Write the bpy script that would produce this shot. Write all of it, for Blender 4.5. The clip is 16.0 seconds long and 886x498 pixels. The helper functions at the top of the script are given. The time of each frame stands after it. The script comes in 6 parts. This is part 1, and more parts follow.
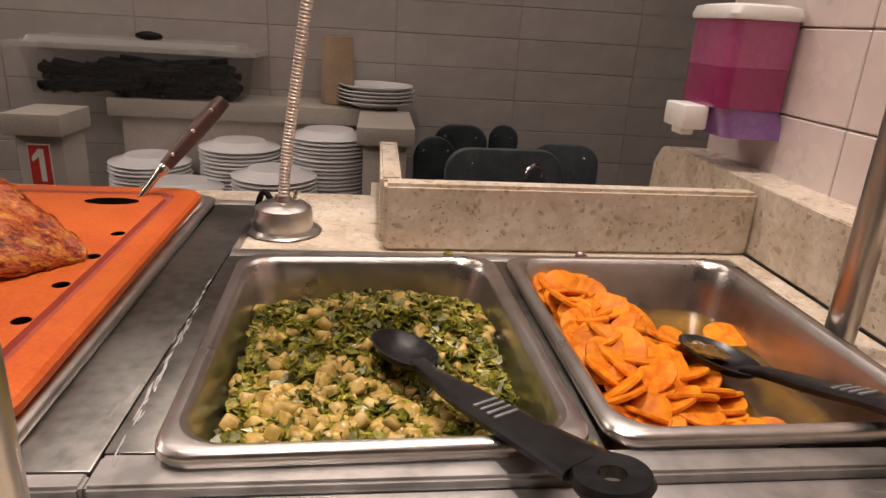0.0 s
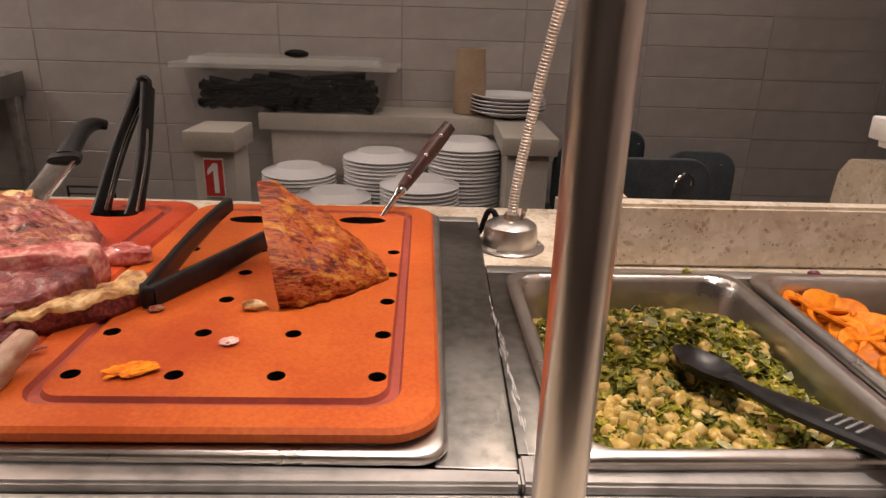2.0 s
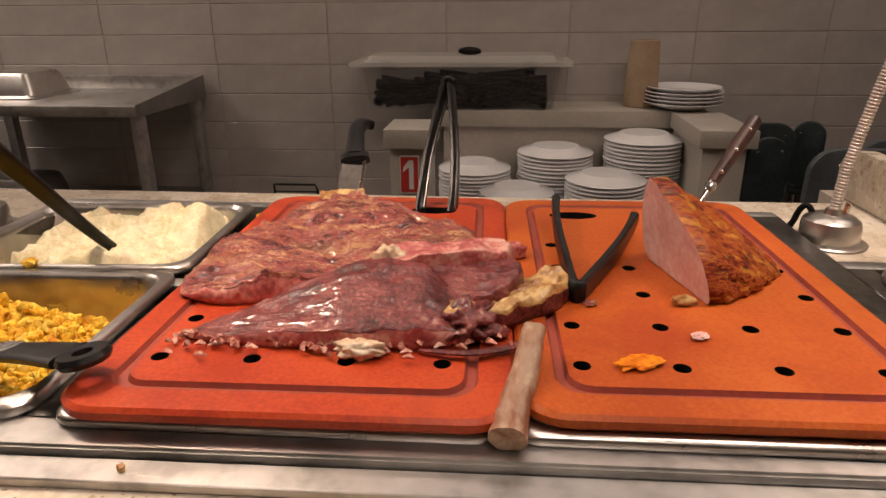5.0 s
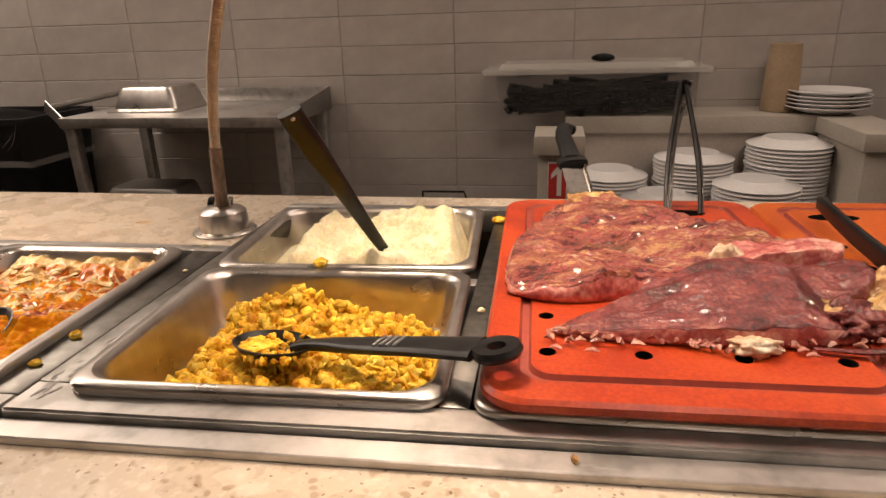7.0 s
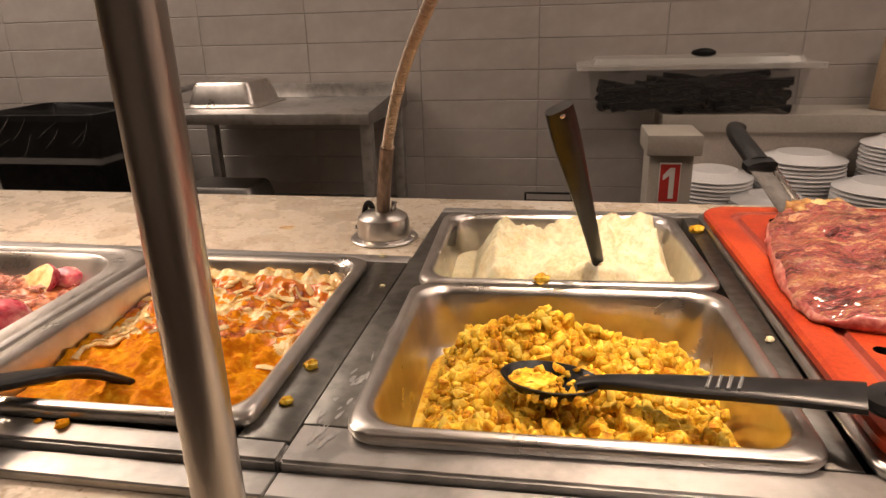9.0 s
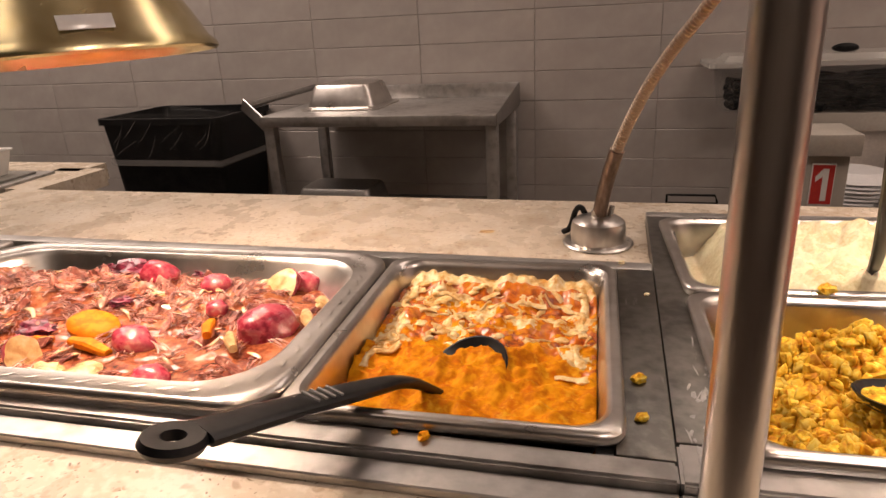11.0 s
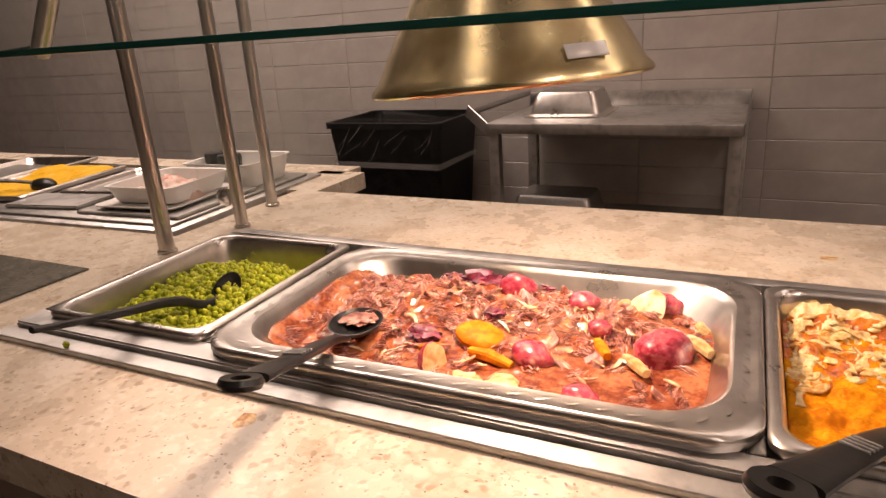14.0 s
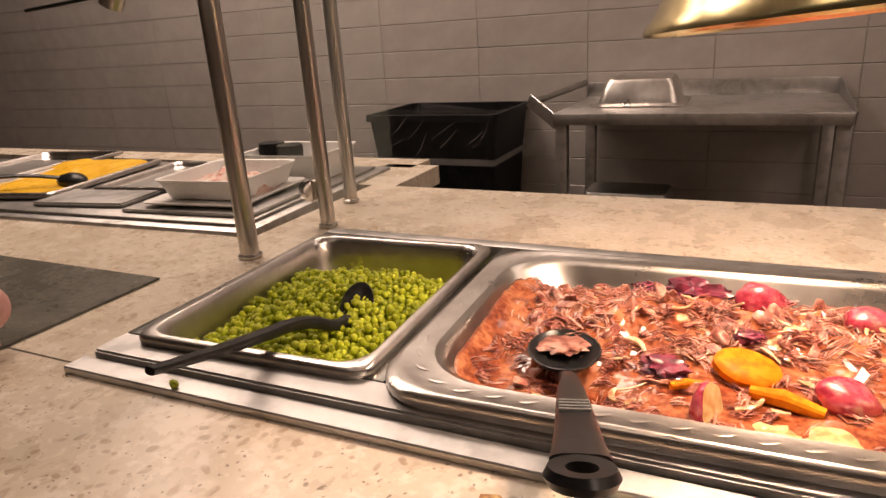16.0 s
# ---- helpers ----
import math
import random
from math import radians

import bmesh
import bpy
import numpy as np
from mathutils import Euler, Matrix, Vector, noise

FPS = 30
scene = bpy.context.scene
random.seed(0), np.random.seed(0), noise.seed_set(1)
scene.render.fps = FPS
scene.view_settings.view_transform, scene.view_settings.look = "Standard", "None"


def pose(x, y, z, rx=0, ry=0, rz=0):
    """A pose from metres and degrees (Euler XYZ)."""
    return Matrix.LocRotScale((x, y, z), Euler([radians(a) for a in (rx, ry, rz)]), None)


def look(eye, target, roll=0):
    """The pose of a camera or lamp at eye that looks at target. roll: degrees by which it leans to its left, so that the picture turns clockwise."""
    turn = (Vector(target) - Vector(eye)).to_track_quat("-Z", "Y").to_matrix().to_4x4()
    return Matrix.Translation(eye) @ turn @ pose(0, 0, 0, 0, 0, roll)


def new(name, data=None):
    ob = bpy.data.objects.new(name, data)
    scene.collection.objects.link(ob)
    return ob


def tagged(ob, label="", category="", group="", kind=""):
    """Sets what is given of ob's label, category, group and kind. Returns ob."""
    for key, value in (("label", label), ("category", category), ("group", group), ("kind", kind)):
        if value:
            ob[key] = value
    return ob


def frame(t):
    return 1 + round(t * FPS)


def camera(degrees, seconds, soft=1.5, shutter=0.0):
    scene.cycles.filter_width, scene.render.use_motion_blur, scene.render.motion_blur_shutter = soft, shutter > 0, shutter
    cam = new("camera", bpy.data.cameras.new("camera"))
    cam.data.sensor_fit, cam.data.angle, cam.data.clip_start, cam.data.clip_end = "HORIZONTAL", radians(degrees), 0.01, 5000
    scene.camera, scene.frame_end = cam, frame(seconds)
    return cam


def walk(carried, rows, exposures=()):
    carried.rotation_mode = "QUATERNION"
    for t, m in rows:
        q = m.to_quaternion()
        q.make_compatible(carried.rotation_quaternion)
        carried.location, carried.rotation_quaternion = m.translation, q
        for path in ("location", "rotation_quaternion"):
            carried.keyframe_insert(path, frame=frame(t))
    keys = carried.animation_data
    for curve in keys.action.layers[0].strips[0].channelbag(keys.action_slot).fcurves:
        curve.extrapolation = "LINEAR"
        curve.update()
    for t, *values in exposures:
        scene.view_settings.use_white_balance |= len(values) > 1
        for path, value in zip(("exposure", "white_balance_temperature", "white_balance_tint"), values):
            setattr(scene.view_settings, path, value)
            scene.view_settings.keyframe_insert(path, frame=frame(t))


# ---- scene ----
cam = camera(68.9, 16.0)
PATH = [
    (0, (0.306, 0.492, 1.145), (0.52, 2.367, 0.481), 3.5),
    (0.5, (0.269, 0.481, 1.154), (0.449, 2.357, 0.484), 3.2),
    (1, (0.226, 0.471, 1.166), (0.357, 2.348, 0.489), 2.7),
    (1.5, (0.173, 0.461, 1.17), (0.244, 2.343, 0.495), 2.1),
    (2, (0.109, 0.458, 1.174), (0.124, 2.34, 0.497), 1.6),
    (2.5, (0.044, 0.453, 1.177), (-0.017, 2.334, 0.499), 1.0),
    (3, (-0.004, 0.445, 1.178), (-0.141, 2.321, 0.5), 0.3),
    (5.3, (-0.239, 0.429, 1.175), (-0.437, 2.294, 0.479), -0.5),
    (5.5, (-0.267, 0.42, 1.172), (-0.476, 2.289, 0.492), -0.4),
    (6, (-0.346, 0.394, 1.177), (-0.576, 2.264, 0.506), -0.8),
    (6.5, (-0.402, 0.383, 1.185), (-0.699, 2.244, 0.515), -1.6),
    (7, (-0.455, 0.395, 1.172), (-0.781, 2.253, 0.511), -1.8),
    (7.5, (-0.511, 0.417, 1.17), (-0.839, 2.277, 0.513), -1.7),
    (8, (-0.576, 0.44, 1.165), (-0.898, 2.299, 0.502), -1.6),
    (10.5, (-0.84, 0.428, 1.173), (-1.304, 2.256, 0.507), -2.4),
    (11, (-0.899, 0.411, 1.176), (-1.398, 2.23, 0.512), -2.8),
    (11.5, (-0.936, 0.397, 1.181), (-1.529, 2.191, 0.526), -3.3),
    (12, (-0.978, 0.386, 1.187), (-1.659, 2.149, 0.535), -3.8),
    (12.5, (-1.02, 0.369, 1.193), (-1.791, 2.096, 0.544), -3.9),
    (13, (-1.061, 0.352, 1.199), (-1.892, 2.052, 0.553), -3.9),
    (13.5, (-1.098, 0.338, 1.207), (-1.968, 2.02, 0.566), -4.0),
    (14, (-1.147, 0.334, 1.208), (-2.019, 2.016, 0.567), -3.8),
    (14.5, (-1.191, 0.337, 1.205), (-2.059, 2.02, 0.564), -3.6),
    (15, (-1.252, 0.359, 1.188), (-2.112, 2.048, 0.55), -3.5),
    (15.5, (-1.344, 0.382, 1.176), (-2.19, 2.079, 0.54), -3.4),
    (16, (-1.409, 0.397, 1.163), (-2.248, 2.098, 0.529), -3.7),
]
walk(cam, [(t, look(eye, target, roll)) for t, eye, target, roll in PATH],
     [(0, -0.13, 5750, 11), (0.5, -0.20, 5760, 11), (1, -0.38, 5780, 11), (1.5, -0.25, 5800, 11), (2.5, -0.06, 5830, 11), (3, -0.05, 5850, 11), (5.5, -0.35, 6100, 11), (7, -0.05, 6250, 10), (8, 0.0, 6300, 10), (10.5, -0.1, 6150, 14), (12, 0.13, 6250, 16), (14, 0.09, 6350, 18), (16, 0.0, 6450, 16)])

# ---- world, light ----
world = bpy.data.worlds.new("world")
scene.world = world
world.use_nodes = True
world.node_tree.nodes["Background"].inputs[0].default_value = (0.9, 0.8, 0.7, 1)
world.node_tree.nodes["Background"].inputs[1].default_value = 0.012


def area(name, x, y, z, sx, sy, power, colour, target=None):
    data = bpy.data.lights.new(name, "AREA")
    data.shape, data.size, data.size_y, data.energy, data.color = "RECTANGLE", sx, sy, power, colour
    ob = new(name, data)
    ob.matrix_world = look((x, y, z), target or (x, y + 0.001, z - 1))
    return ob


def spot(name, eye, target, power, colour, angle, blend, radius):
    data = bpy.data.lights.new(name, "SPOT")
    data.energy, data.color, data.spot_size, data.spot_blend, data.shadow_soft_size = power, colour, radians(angle), blend, radius
    ob = new(name, data)
    ob.matrix_world = look(eye, target)
    return ob


WARM = (1.0, 0.79, 0.62)
HEAT = (1.0, 0.72, 0.50)
area("ceiling_lamp_a", -2.8, 1.35, 2.66, 0.6, 0.6, 17, WARM)
area("ceiling_lamp_b", -0.45, 2.1, 2.66, 1.5, 0.3, 7, WARM)
area("ceiling_lamp_c", 0.75, 1.0, 2.66, 0.6, 0.6, 14, WARM)
area("ceiling_lamp_d", -2.95, 2.1, 2.66, 2.2, 0.4, 40, WARM)
# added fill light, no known lamp here, to lift the right part of the wall
area("ceiling_lamp_e", 1.0, 2.05, 2.66, 1.2, 0.4, 7, WARM)
area("ceiling_lamp_f", -1.75, 0.05, 2.66, 0.3, 0.3, 1.5, WARM)
area("ceiling_lamp_g", -0.05, 0.05, 2.66, 0.3, 0.3, 14, WARM)
# two added fill spots, no visible fitting, to brighten pans and boards
spot("downlight_a", (0.42, 1.12, 2.66), (0.44, 0.95, 0.9), 105, WARM, 40, 0.6, 0.05)
spot("downlight_b", (-0.25, 1.15, 2.66), (-0.22, 0.98, 0.9), 28, WARM, 46, 0.6, 0.05)
spot("heat_bulb_stew", (-1.365, 0.897, 1.228), (-1.365, 0.91, 0.9), 11, HEAT, 150, 0.5, 0.03)
spot("heat_bulb_boards", (-0.62, 0.98, 1.48), (-0.42, 0.98, 0.93), 19, HEAT, 95, 0.7, 0.03)
spot("heat_bulb_carving", (0.30, 1.03, 1.46), (0.02, 1.0, 0.93), 5, HEAT, 95, 0.7, 0.03)


# ---- materials ----
def shader(name, colours, scale=20.0, rough=0.5, metal=0.0, bump=0.2, fine=150.0, stretch=(1, 1, 1), spread=(0.41, 0.59),
           rough_var=0.12, subsurface=0.0, coat=0.0, random_tint=0.0, dist=0.002, transmission=0.0, island=False, spec=0.5):
    """colours: 2 or more, mixed by noise at two scales."""
    m = bpy.data.materials.new(name)
    m.use_nodes = True
    nt = m.node_tree
    n, l = nt.nodes, nt.links
    b = n["Principled BSDF"]
    co = n.new("ShaderNodeTexCoord")
    mp = n.new("ShaderNodeMapping")
    mp.inputs["Scale"].default_value = stretch
    l.new(co.outputs["Object"], mp.inputs["Vector"])
    big = n.new("ShaderNodeTexNoise")
    big.inputs["Scale"].default_value, big.inputs["Detail"].default_value, big.inputs["Roughness"].default_value = scale, 5, 0.6
    l.new(mp.outputs[0], big.inputs["Vector"])
    small = n.new("ShaderNodeTexNoise")
    small.inputs["Scale"].default_value, small.inputs["Detail"].default_value = fine, 4
    l.new(mp.outputs[0], small.inputs["Vector"])
    mix = n.new("ShaderNodeMath")
    mix.operation = "MULTIPLY_ADD"
    l.new(small.outputs["Fac"], mix.inputs[0])
    mix.inputs[1].default_value = 0.4
    half = n.new("ShaderNodeMath")
    half.operation = "MULTIPLY"
    half.inputs[1].default_value = 0.6
    l.new(big.outputs["Fac"], half.inputs[0])
    l.new(half.outputs[0], mix.inputs[2])
    ramp = n.new("ShaderNodeValToRGB")
    e = ramp.color_ramp.elements
    lo, hi = spread
    k = len(colours)
    e[0].position, e[0].color = lo, (*colours[0], 1)
    e[1].position, e[1].color = hi, (*colours[-1], 1)
    for i in range(1, k - 1):
        s = e.new(lo + (hi - lo) * i / (k - 1))
        s.color = (*colours[i], 1)
    l.new(mix.outputs[0], ramp.inputs[0])
    out = ramp.outputs[0]
    if random_tint:
        hs = n.new("ShaderNodeHueSaturation")
        src = n.new("ShaderNodeNewGeometry").outputs["Random Per Island"] if island else n.new("ShaderNodeObjectInfo").outputs["Random"]
        mr = n.new("ShaderNodeMapRange")
        mr.inputs["To Min"].default_value, mr.inputs["To Max"].default_value = 1 - random_tint, 1 + random_tint
        l.new(src, mr.inputs["Value"])
        l.new(mr.outputs[0], hs.inputs["Value"])
        l.new(out, hs.inputs["Color"])
        out = hs.outputs[0]
    l.new(out, b.inputs["Base Color"])
    rr_ = n.new("ShaderNodeMapRange")
    rr_.inputs["To Min"].default_value, rr_.inputs["To Max"].default_value = max(0.02, rough - rough_var), min(1, rough + rough_var)
    l.new(big.outputs["Fac"], rr_.inputs["Value"])
    l.new(rr_.outputs[0], b.inputs["Roughness"])
    b.inputs["Metallic"].default_value = metal
    b.inputs["Specular IOR Level"].default_value = spec
    b.inputs["Coat Weight"].default_value = coat
    b.inputs["Coat Roughness"].default_value = 0.12
    b.inputs["Subsurface Weight"].default_value = subsurface
    b.inputs["Subsurface Radius"].default_value = (0.01, 0.005, 0.003)
    b.inputs["Subsurface Scale"].default_value = 0.3
    b.inputs["Transmission Weight"].default_value = transmission
    if bump:
        bp = n.new("ShaderNodeBump")
        bp.inputs["Strength"].default_value, bp.inputs["Distance"].default_value = bump, dist
        l.new(mix.outputs[0], bp.inputs["Height"])
        l.new(bp.outputs[0], b.inputs["Normal"])
    return m


def stone_shader(name, dark, base, light):
    m = shader(name, (tuple(0.35 * u + 0.65 * v for u, v in zip(dark, base)), base, base, light), scale=14, rough=0.28, bump=0.05, fine=120, spread=(0.40, 0.60))
    nt = m.node_tree
    n, l = nt.nodes, nt.links
    b = n["Principled BSDF"]
    old = b.inputs["Base Color"].links[0].from_socket
    co = n.new("ShaderNodeTexCoord")
    wob = n.new("ShaderNodeTexNoise")
    wob.inputs["Scale"].default_value = 30
    l.new(co.outputs["Object"], wob.inputs["Vector"])
    add = n.new("ShaderNodeVectorMath")
    add.operation = "MULTIPLY_ADD"
    add.inputs[1].default_value = (0.03, 0.03, 0.03)
    l.new(wob.outputs["Color"], add.inputs[0])
    l.new(co.outputs["Object"], add.inputs[2])
    for sc, col, w0, w1 in ((75, dark, 0.22, 0.34), (42, light, 0.22, 0.42), (150, (dark[0] * 0.4, dark[1] * 0.35, dark[2] * 0.3), 0.14, 0.24)):
        v = n.new("ShaderNodeTexVoronoi")
        v.inputs["Scale"].default_value = sc
        l.new(add.outputs[0], v.inputs["Vector"])
        gate = n.new("ShaderNodeTexNoise")
        gate.inputs["Scale"].default_value = sc * 0.45
        l.new(co.outputs["Object"], gate.inputs["Vector"])
        sm = n.new("ShaderNodeMapRange")
        sm.inputs["From Min"].default_value, sm.inputs["From Max"].default_value = w1, w0
        l.new(v.outputs["Distance"], sm.inputs["Value"])
        gt = n.new("ShaderNodeMapRange")
        gt.inputs["From Min"].default_value, gt.inputs["From Max"].default_value = 0.46, 0.53
        l.new(gate.outputs["Fac"], gt.inputs["Value"])
        mu = n.new("ShaderNodeMath")
        mu.operation = "MULTIPLY"
        l.new(sm.outputs[0], mu.inputs[0])
        l.new(gt.outputs[0], mu.inputs[1])
        mx = n.new("ShaderNodeMix")
        mx.data_type = "RGBA"
        soft = n.new("ShaderNodeMath")
        soft.operation = "MULTIPLY"
        soft.inputs[1].default_value = 0.75
        l.new(mu.outputs[0], soft.inputs[0])
        l.new(soft.outputs[0], mx.inputs["Factor"])
        l.new(old, mx.inputs["A"])
        mx.inputs["B"].default_value = (*col, 1)
        old = mx.outputs["Result"]
    l.new(old, b.inputs["Base Color"])
    return m


def stain(m, colour, scale, lo, hi, stretch=(1, 1, 1), shift=0.0, amount=1.0):
    """Lay irregular patches of a second colour over a material."""
    n, l = m.node_tree.nodes, m.node_tree.links
    b = n["Principled BSDF"]
    old = b.inputs["Base Color"].links[0].from_socket
    co = n.new("ShaderNodeTexCoord")
    mp = n.new("ShaderNodeMapping")
    mp.inputs["Scale"].default_value, mp.inputs["Location"].default_value = stretch, (shift, shift * 0.7, shift * 1.3)
    l.new(co.outputs["Object"], mp.inputs["Vector"])
    no = n.new("ShaderNodeTexNoise")
    no.inputs["Scale"].default_value, no.inputs["Detail"].default_value, no.inputs["Roughness"].default_value = scale, 6, 0.65
    l.new(mp.outputs[0], no.inputs["Vector"])
    mr = n.new("ShaderNodeMapRange")
    mr.inputs["From Min"].default_value, mr.inputs["From Max"].default_value, mr.inputs["To Max"].default_value = lo, hi, amount
    l.new(no.outputs["Fac"], mr.inputs["Value"])
    mx = n.new("ShaderNodeMix")
    mx.data_type = "RGBA"
    l.new(mr.outputs[0], mx.inputs["Factor"])
    l.new(old, mx.inputs["A"])
    mx.inputs["B"].default_value = (*colour, 1)
    l.new(mx.outputs["Result"], b.inputs["Base Color"])
    return m


def plain(name, colour, rough=0.5, metal=0.0, **kw):
    c = colour
    return shader(name, (tuple(v * 0.82 for v in c), c, tuple(min(1, v * 1.12) for v in c)), rough=rough, metal=metal, **kw)


STONE = stone_shader("speckled_quartz", (0.34, 0.245, 0.155), (0.56, 0.48, 0.375), (0.66, 0.59, 0.495))
STEEL = shader("brushed_steel", ((0.36, 0.35, 0.335), (0.50, 0.485, 0.47), (0.56, 0.545, 0.53)), scale=6, rough=0.42, metal=1.0, bump=0.03, fine=45, rough_var=0.10)
PANSTEEL = shader("polished_pan_steel", ((0.52, 0.49, 0.46), (0.64, 0.61, 0.58)), scale=12, rough=0.30, metal=1.0, bump=0.04, fine=60, rough_var=0.10)
# worn darker steel; on the lower-shelf pan its dark colour stands in for shade
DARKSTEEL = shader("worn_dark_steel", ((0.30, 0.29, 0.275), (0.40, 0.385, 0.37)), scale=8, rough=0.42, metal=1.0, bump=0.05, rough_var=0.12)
STRIP = shader("dull_dark_steel_strip", ((0.14, 0.135, 0.125), (0.20, 0.195, 0.18), (0.25, 0.24, 0.225)), scale=9, rough=0.36, metal=1.0, bump=0.06, fine=90, rough_var=0.12)
stain(STRIP, (0.45, 0.43, 0.40), 60, 0.64, 0.72, stretch=(1.0, 0.15, 1), shift=2.7, amount=0.6)
TUBE = shader("satin_steel_tube", ((0.46, 0.43, 0.40), (0.56, 0.53, 0.49)), scale=10, rough=0.30, metal=1.0, bump=0.03, stretch=(1, 1, 0.1))
CHROME = plain("chrome", (0.72, 0.70, 0.67), rough=0.12, metal=1.0, bump=0.02, rough_var=0.05)
GOLD = shader("gold_lacquer", ((0.52, 0.43, 0.21), (0.60, 0.50, 0.27), (0.68, 0.58, 0.34)), scale=7, rough=0.24, metal=1.0, bump=0.05, fine=60)
BLACK = shader("black_nylon", ((0.006, 0.006, 0.0065), (0.015, 0.015, 0.016)), scale=25, rough=0.32, bump=0.06, rough_var=0.1, spec=0.32)
RUBBER = shader("matte_black", ((0.004, 0.004, 0.0045), (0.011, 0.011, 0.011)), scale=30, rough=0.5, bump=0.1, spec=0.15)
TILE = shader("glazed_grey_tile", ((0.34, 0.31, 0.29), (0.39, 0.36, 0.335)), scale=3.0, rough=0.22, bump=0.015, fine=18, random_tint=0.04, rough_var=0.06)
GROUT = shader("grey_grout", ((0.27, 0.248, 0.23), (0.32, 0.292, 0.272)), scale=40, rough=0.85, bump=0.2)
PINKTILE = shader("pale_glazed_tile", ((0.66, 0.57, 0.54), (0.72, 0.63, 0.60)), scale=4, rough=0.25, bump=0.02, fine=25, random_tint=0.03)
PINKGROUT = shader("pale_grout", ((0.52, 0.42, 0.38), (0.60, 0.50, 0.46)), scale=40, rough=0.85, bump=0.2)
PLASTER = shader("painted_plaster", ((0.40, 0.36, 0.32), (0.48, 0.43, 0.38)), scale=5, rough=0.8, bump=0.1)
LEDGE = shader("cream_laminate", ((0.36, 0.33, 0.285), (0.42, 0.385, 0.335)), scale=6, rough=0.5, bump=0.05)
FLOOR = shader("brown_floor_tile", ((0.10, 0.075, 0.06), (0.16, 0.12, 0.095)), scale=6, rough=0.5, bump=0.1)
BOARD = shader("orange_board", ((0.38, 0.066, 0.009), (0.44, 0.086, 0.011), (0.49, 0.110, 0.014)), scale=9, rough=0.42, bump=0.15, fine=300, rough_var=0.14, spec=0.3)
BOARDRED = shader("juice_stained_board", ((0.34, 0.034, 0.010), (0.43, 0.050, 0.011), (0.49, 0.070, 0.014)), scale=11, rough=0.36, bump=0.15, fine=300, rough_var=0.16, spec=0.4)
stain(BOARD, (0.30, 0.030, 0.008), 7, 0.54, 0.68, shift=1.3, amount=0.6)
stain(BOARD, (0.62, 0.20, 0.06), 60, 0.66, 0.72, stretch=(0.12, 1.0, 1), shift=4.1, amount=0.6)
stain(BOARDRED, (0.20, 0.012, 0.010), 8, 0.52, 0.66, shift=2.3, amount=0.65)
stain(BOARDRED, (0.60, 0.17, 0.07), 60, 0.66, 0.72, stretch=(1.0, 0.14, 1), shift=5.1, amount=0.5)
stain(STEEL, (0.24, 0.23, 0.22), 9, 0.55, 0.70, stretch=(1, 1, 1), shift=7.7, amount=0.45)
stain(STEEL, (0.72, 0.70, 0.67), 50, 0.66, 0.74, stretch=(0.25, 1.0, 1), shift=3.7, amount=0.5)
GROOVE = shader("groove_board", ((0.24, 0.045, 0.03), (0.33, 0.06, 0.035)), scale=20, rough=0.5, bump=0.1)
PORCELAIN = shader("white_porcelain", ((0.66, 0.65, 0.65), (0.72, 0.71, 0.71)), scale=8, rough=0.15, bump=0.0, rough_var=0.05)
WHITE = shader("white_plastic", ((0.70, 0.68, 0.65), (0.77, 0.75, 0.72)), scale=8, rough=0.35, bump=0.03)
SIGNRED = shader("red_print", ((0.45, 0.03, 0.025), (0.52, 0.04, 0.03)), scale=20, rough=0.4, bump=0.0)
WOOD = shader("dark_red_wood", ((0.03, 0.013, 0.010), (0.065, 0.024, 0.017)), scale=30, rough=0.4, bump=0.1, stretch=(1, 1, 0.15))
CHAIR = shader("slate_plastic", ((0.055, 0.065, 0.075), (0.085, 0.10, 0.11)), scale=15, rough=0.42, bump=0.05)
CHAIRDARK = shader("dark_green_plastic", ((0.014, 0.022, 0.024), (0.03, 0.042, 0.044)), scale=15, rough=0.4, bump=0.05)
NECKTAN = shader("tan_ribbed_neck", ((0.42, 0.33, 0.25), (0.54, 0.44, 0.34)), scale=20, rough=0.45, metal=0.4, bump=0.02)
# grip ridges of black nylon, greyed to carry their highlights in the colour
RIDGE = plain("grey_ridge", (0.20, 0.20, 0.20), rough=0.35)
NECK = shader("satin_ribbed_neck", ((0.52, 0.47, 0.42), (0.68, 0.62, 0.56)), scale=20, rough=0.32, metal=0.35, bump=0.02)
TAN = shader("tan_card", ((0.30, 0.21, 0.13), (0.37, 0.27, 0.175)), scale=14, rough=0.7, bump=0.06)
PLATEGREASE = shader("dark_glass_hob", ((0.075, 0.072, 0.058), (0.13, 0.122, 0.10)), scale=12, rough=0.25, bump=0.03, rough_var=0.1)


def clear(name, colour, rough, alpha):
    m = bpy.data.materials.new(name)
    m.use_nodes = True
    b = m.node_tree.nodes["Principled BSDF"]
    b.inputs["Base Color"].default_value = (*colour, 1)
    b.inputs["Roughness"].default_value = rough
    b.inputs["IOR"].default_value = 1.45
    b.inputs["Alpha"].default_value = alpha
    b.inputs["Transmission Weight"].default_value = 0.0 if alpha < 1 else 1.0
    return m


CLEARBOX = clear("clear_plastic", (0.22, 0.21, 0.20), 0.12, 0.08)
CLEARLID = clear("clear_lid", (0.62, 0.60, 0.56), 0.12, 0.40)
GLASS = clear("clear_glass", (0.75, 0.85, 0.80), 0.02, 0.05)
GLASSEDGE = clear("green_glass_edge", (0.01, 0.085, 0.07), 0.15, 0.97)
BAG = clear("thin_clear_bag", (0.30, 0.29, 0.28), 0.2, 0.03)
HEM = clear("bunched_clear_bag", (0.60, 0.58, 0.56), 0.3, 0.28)
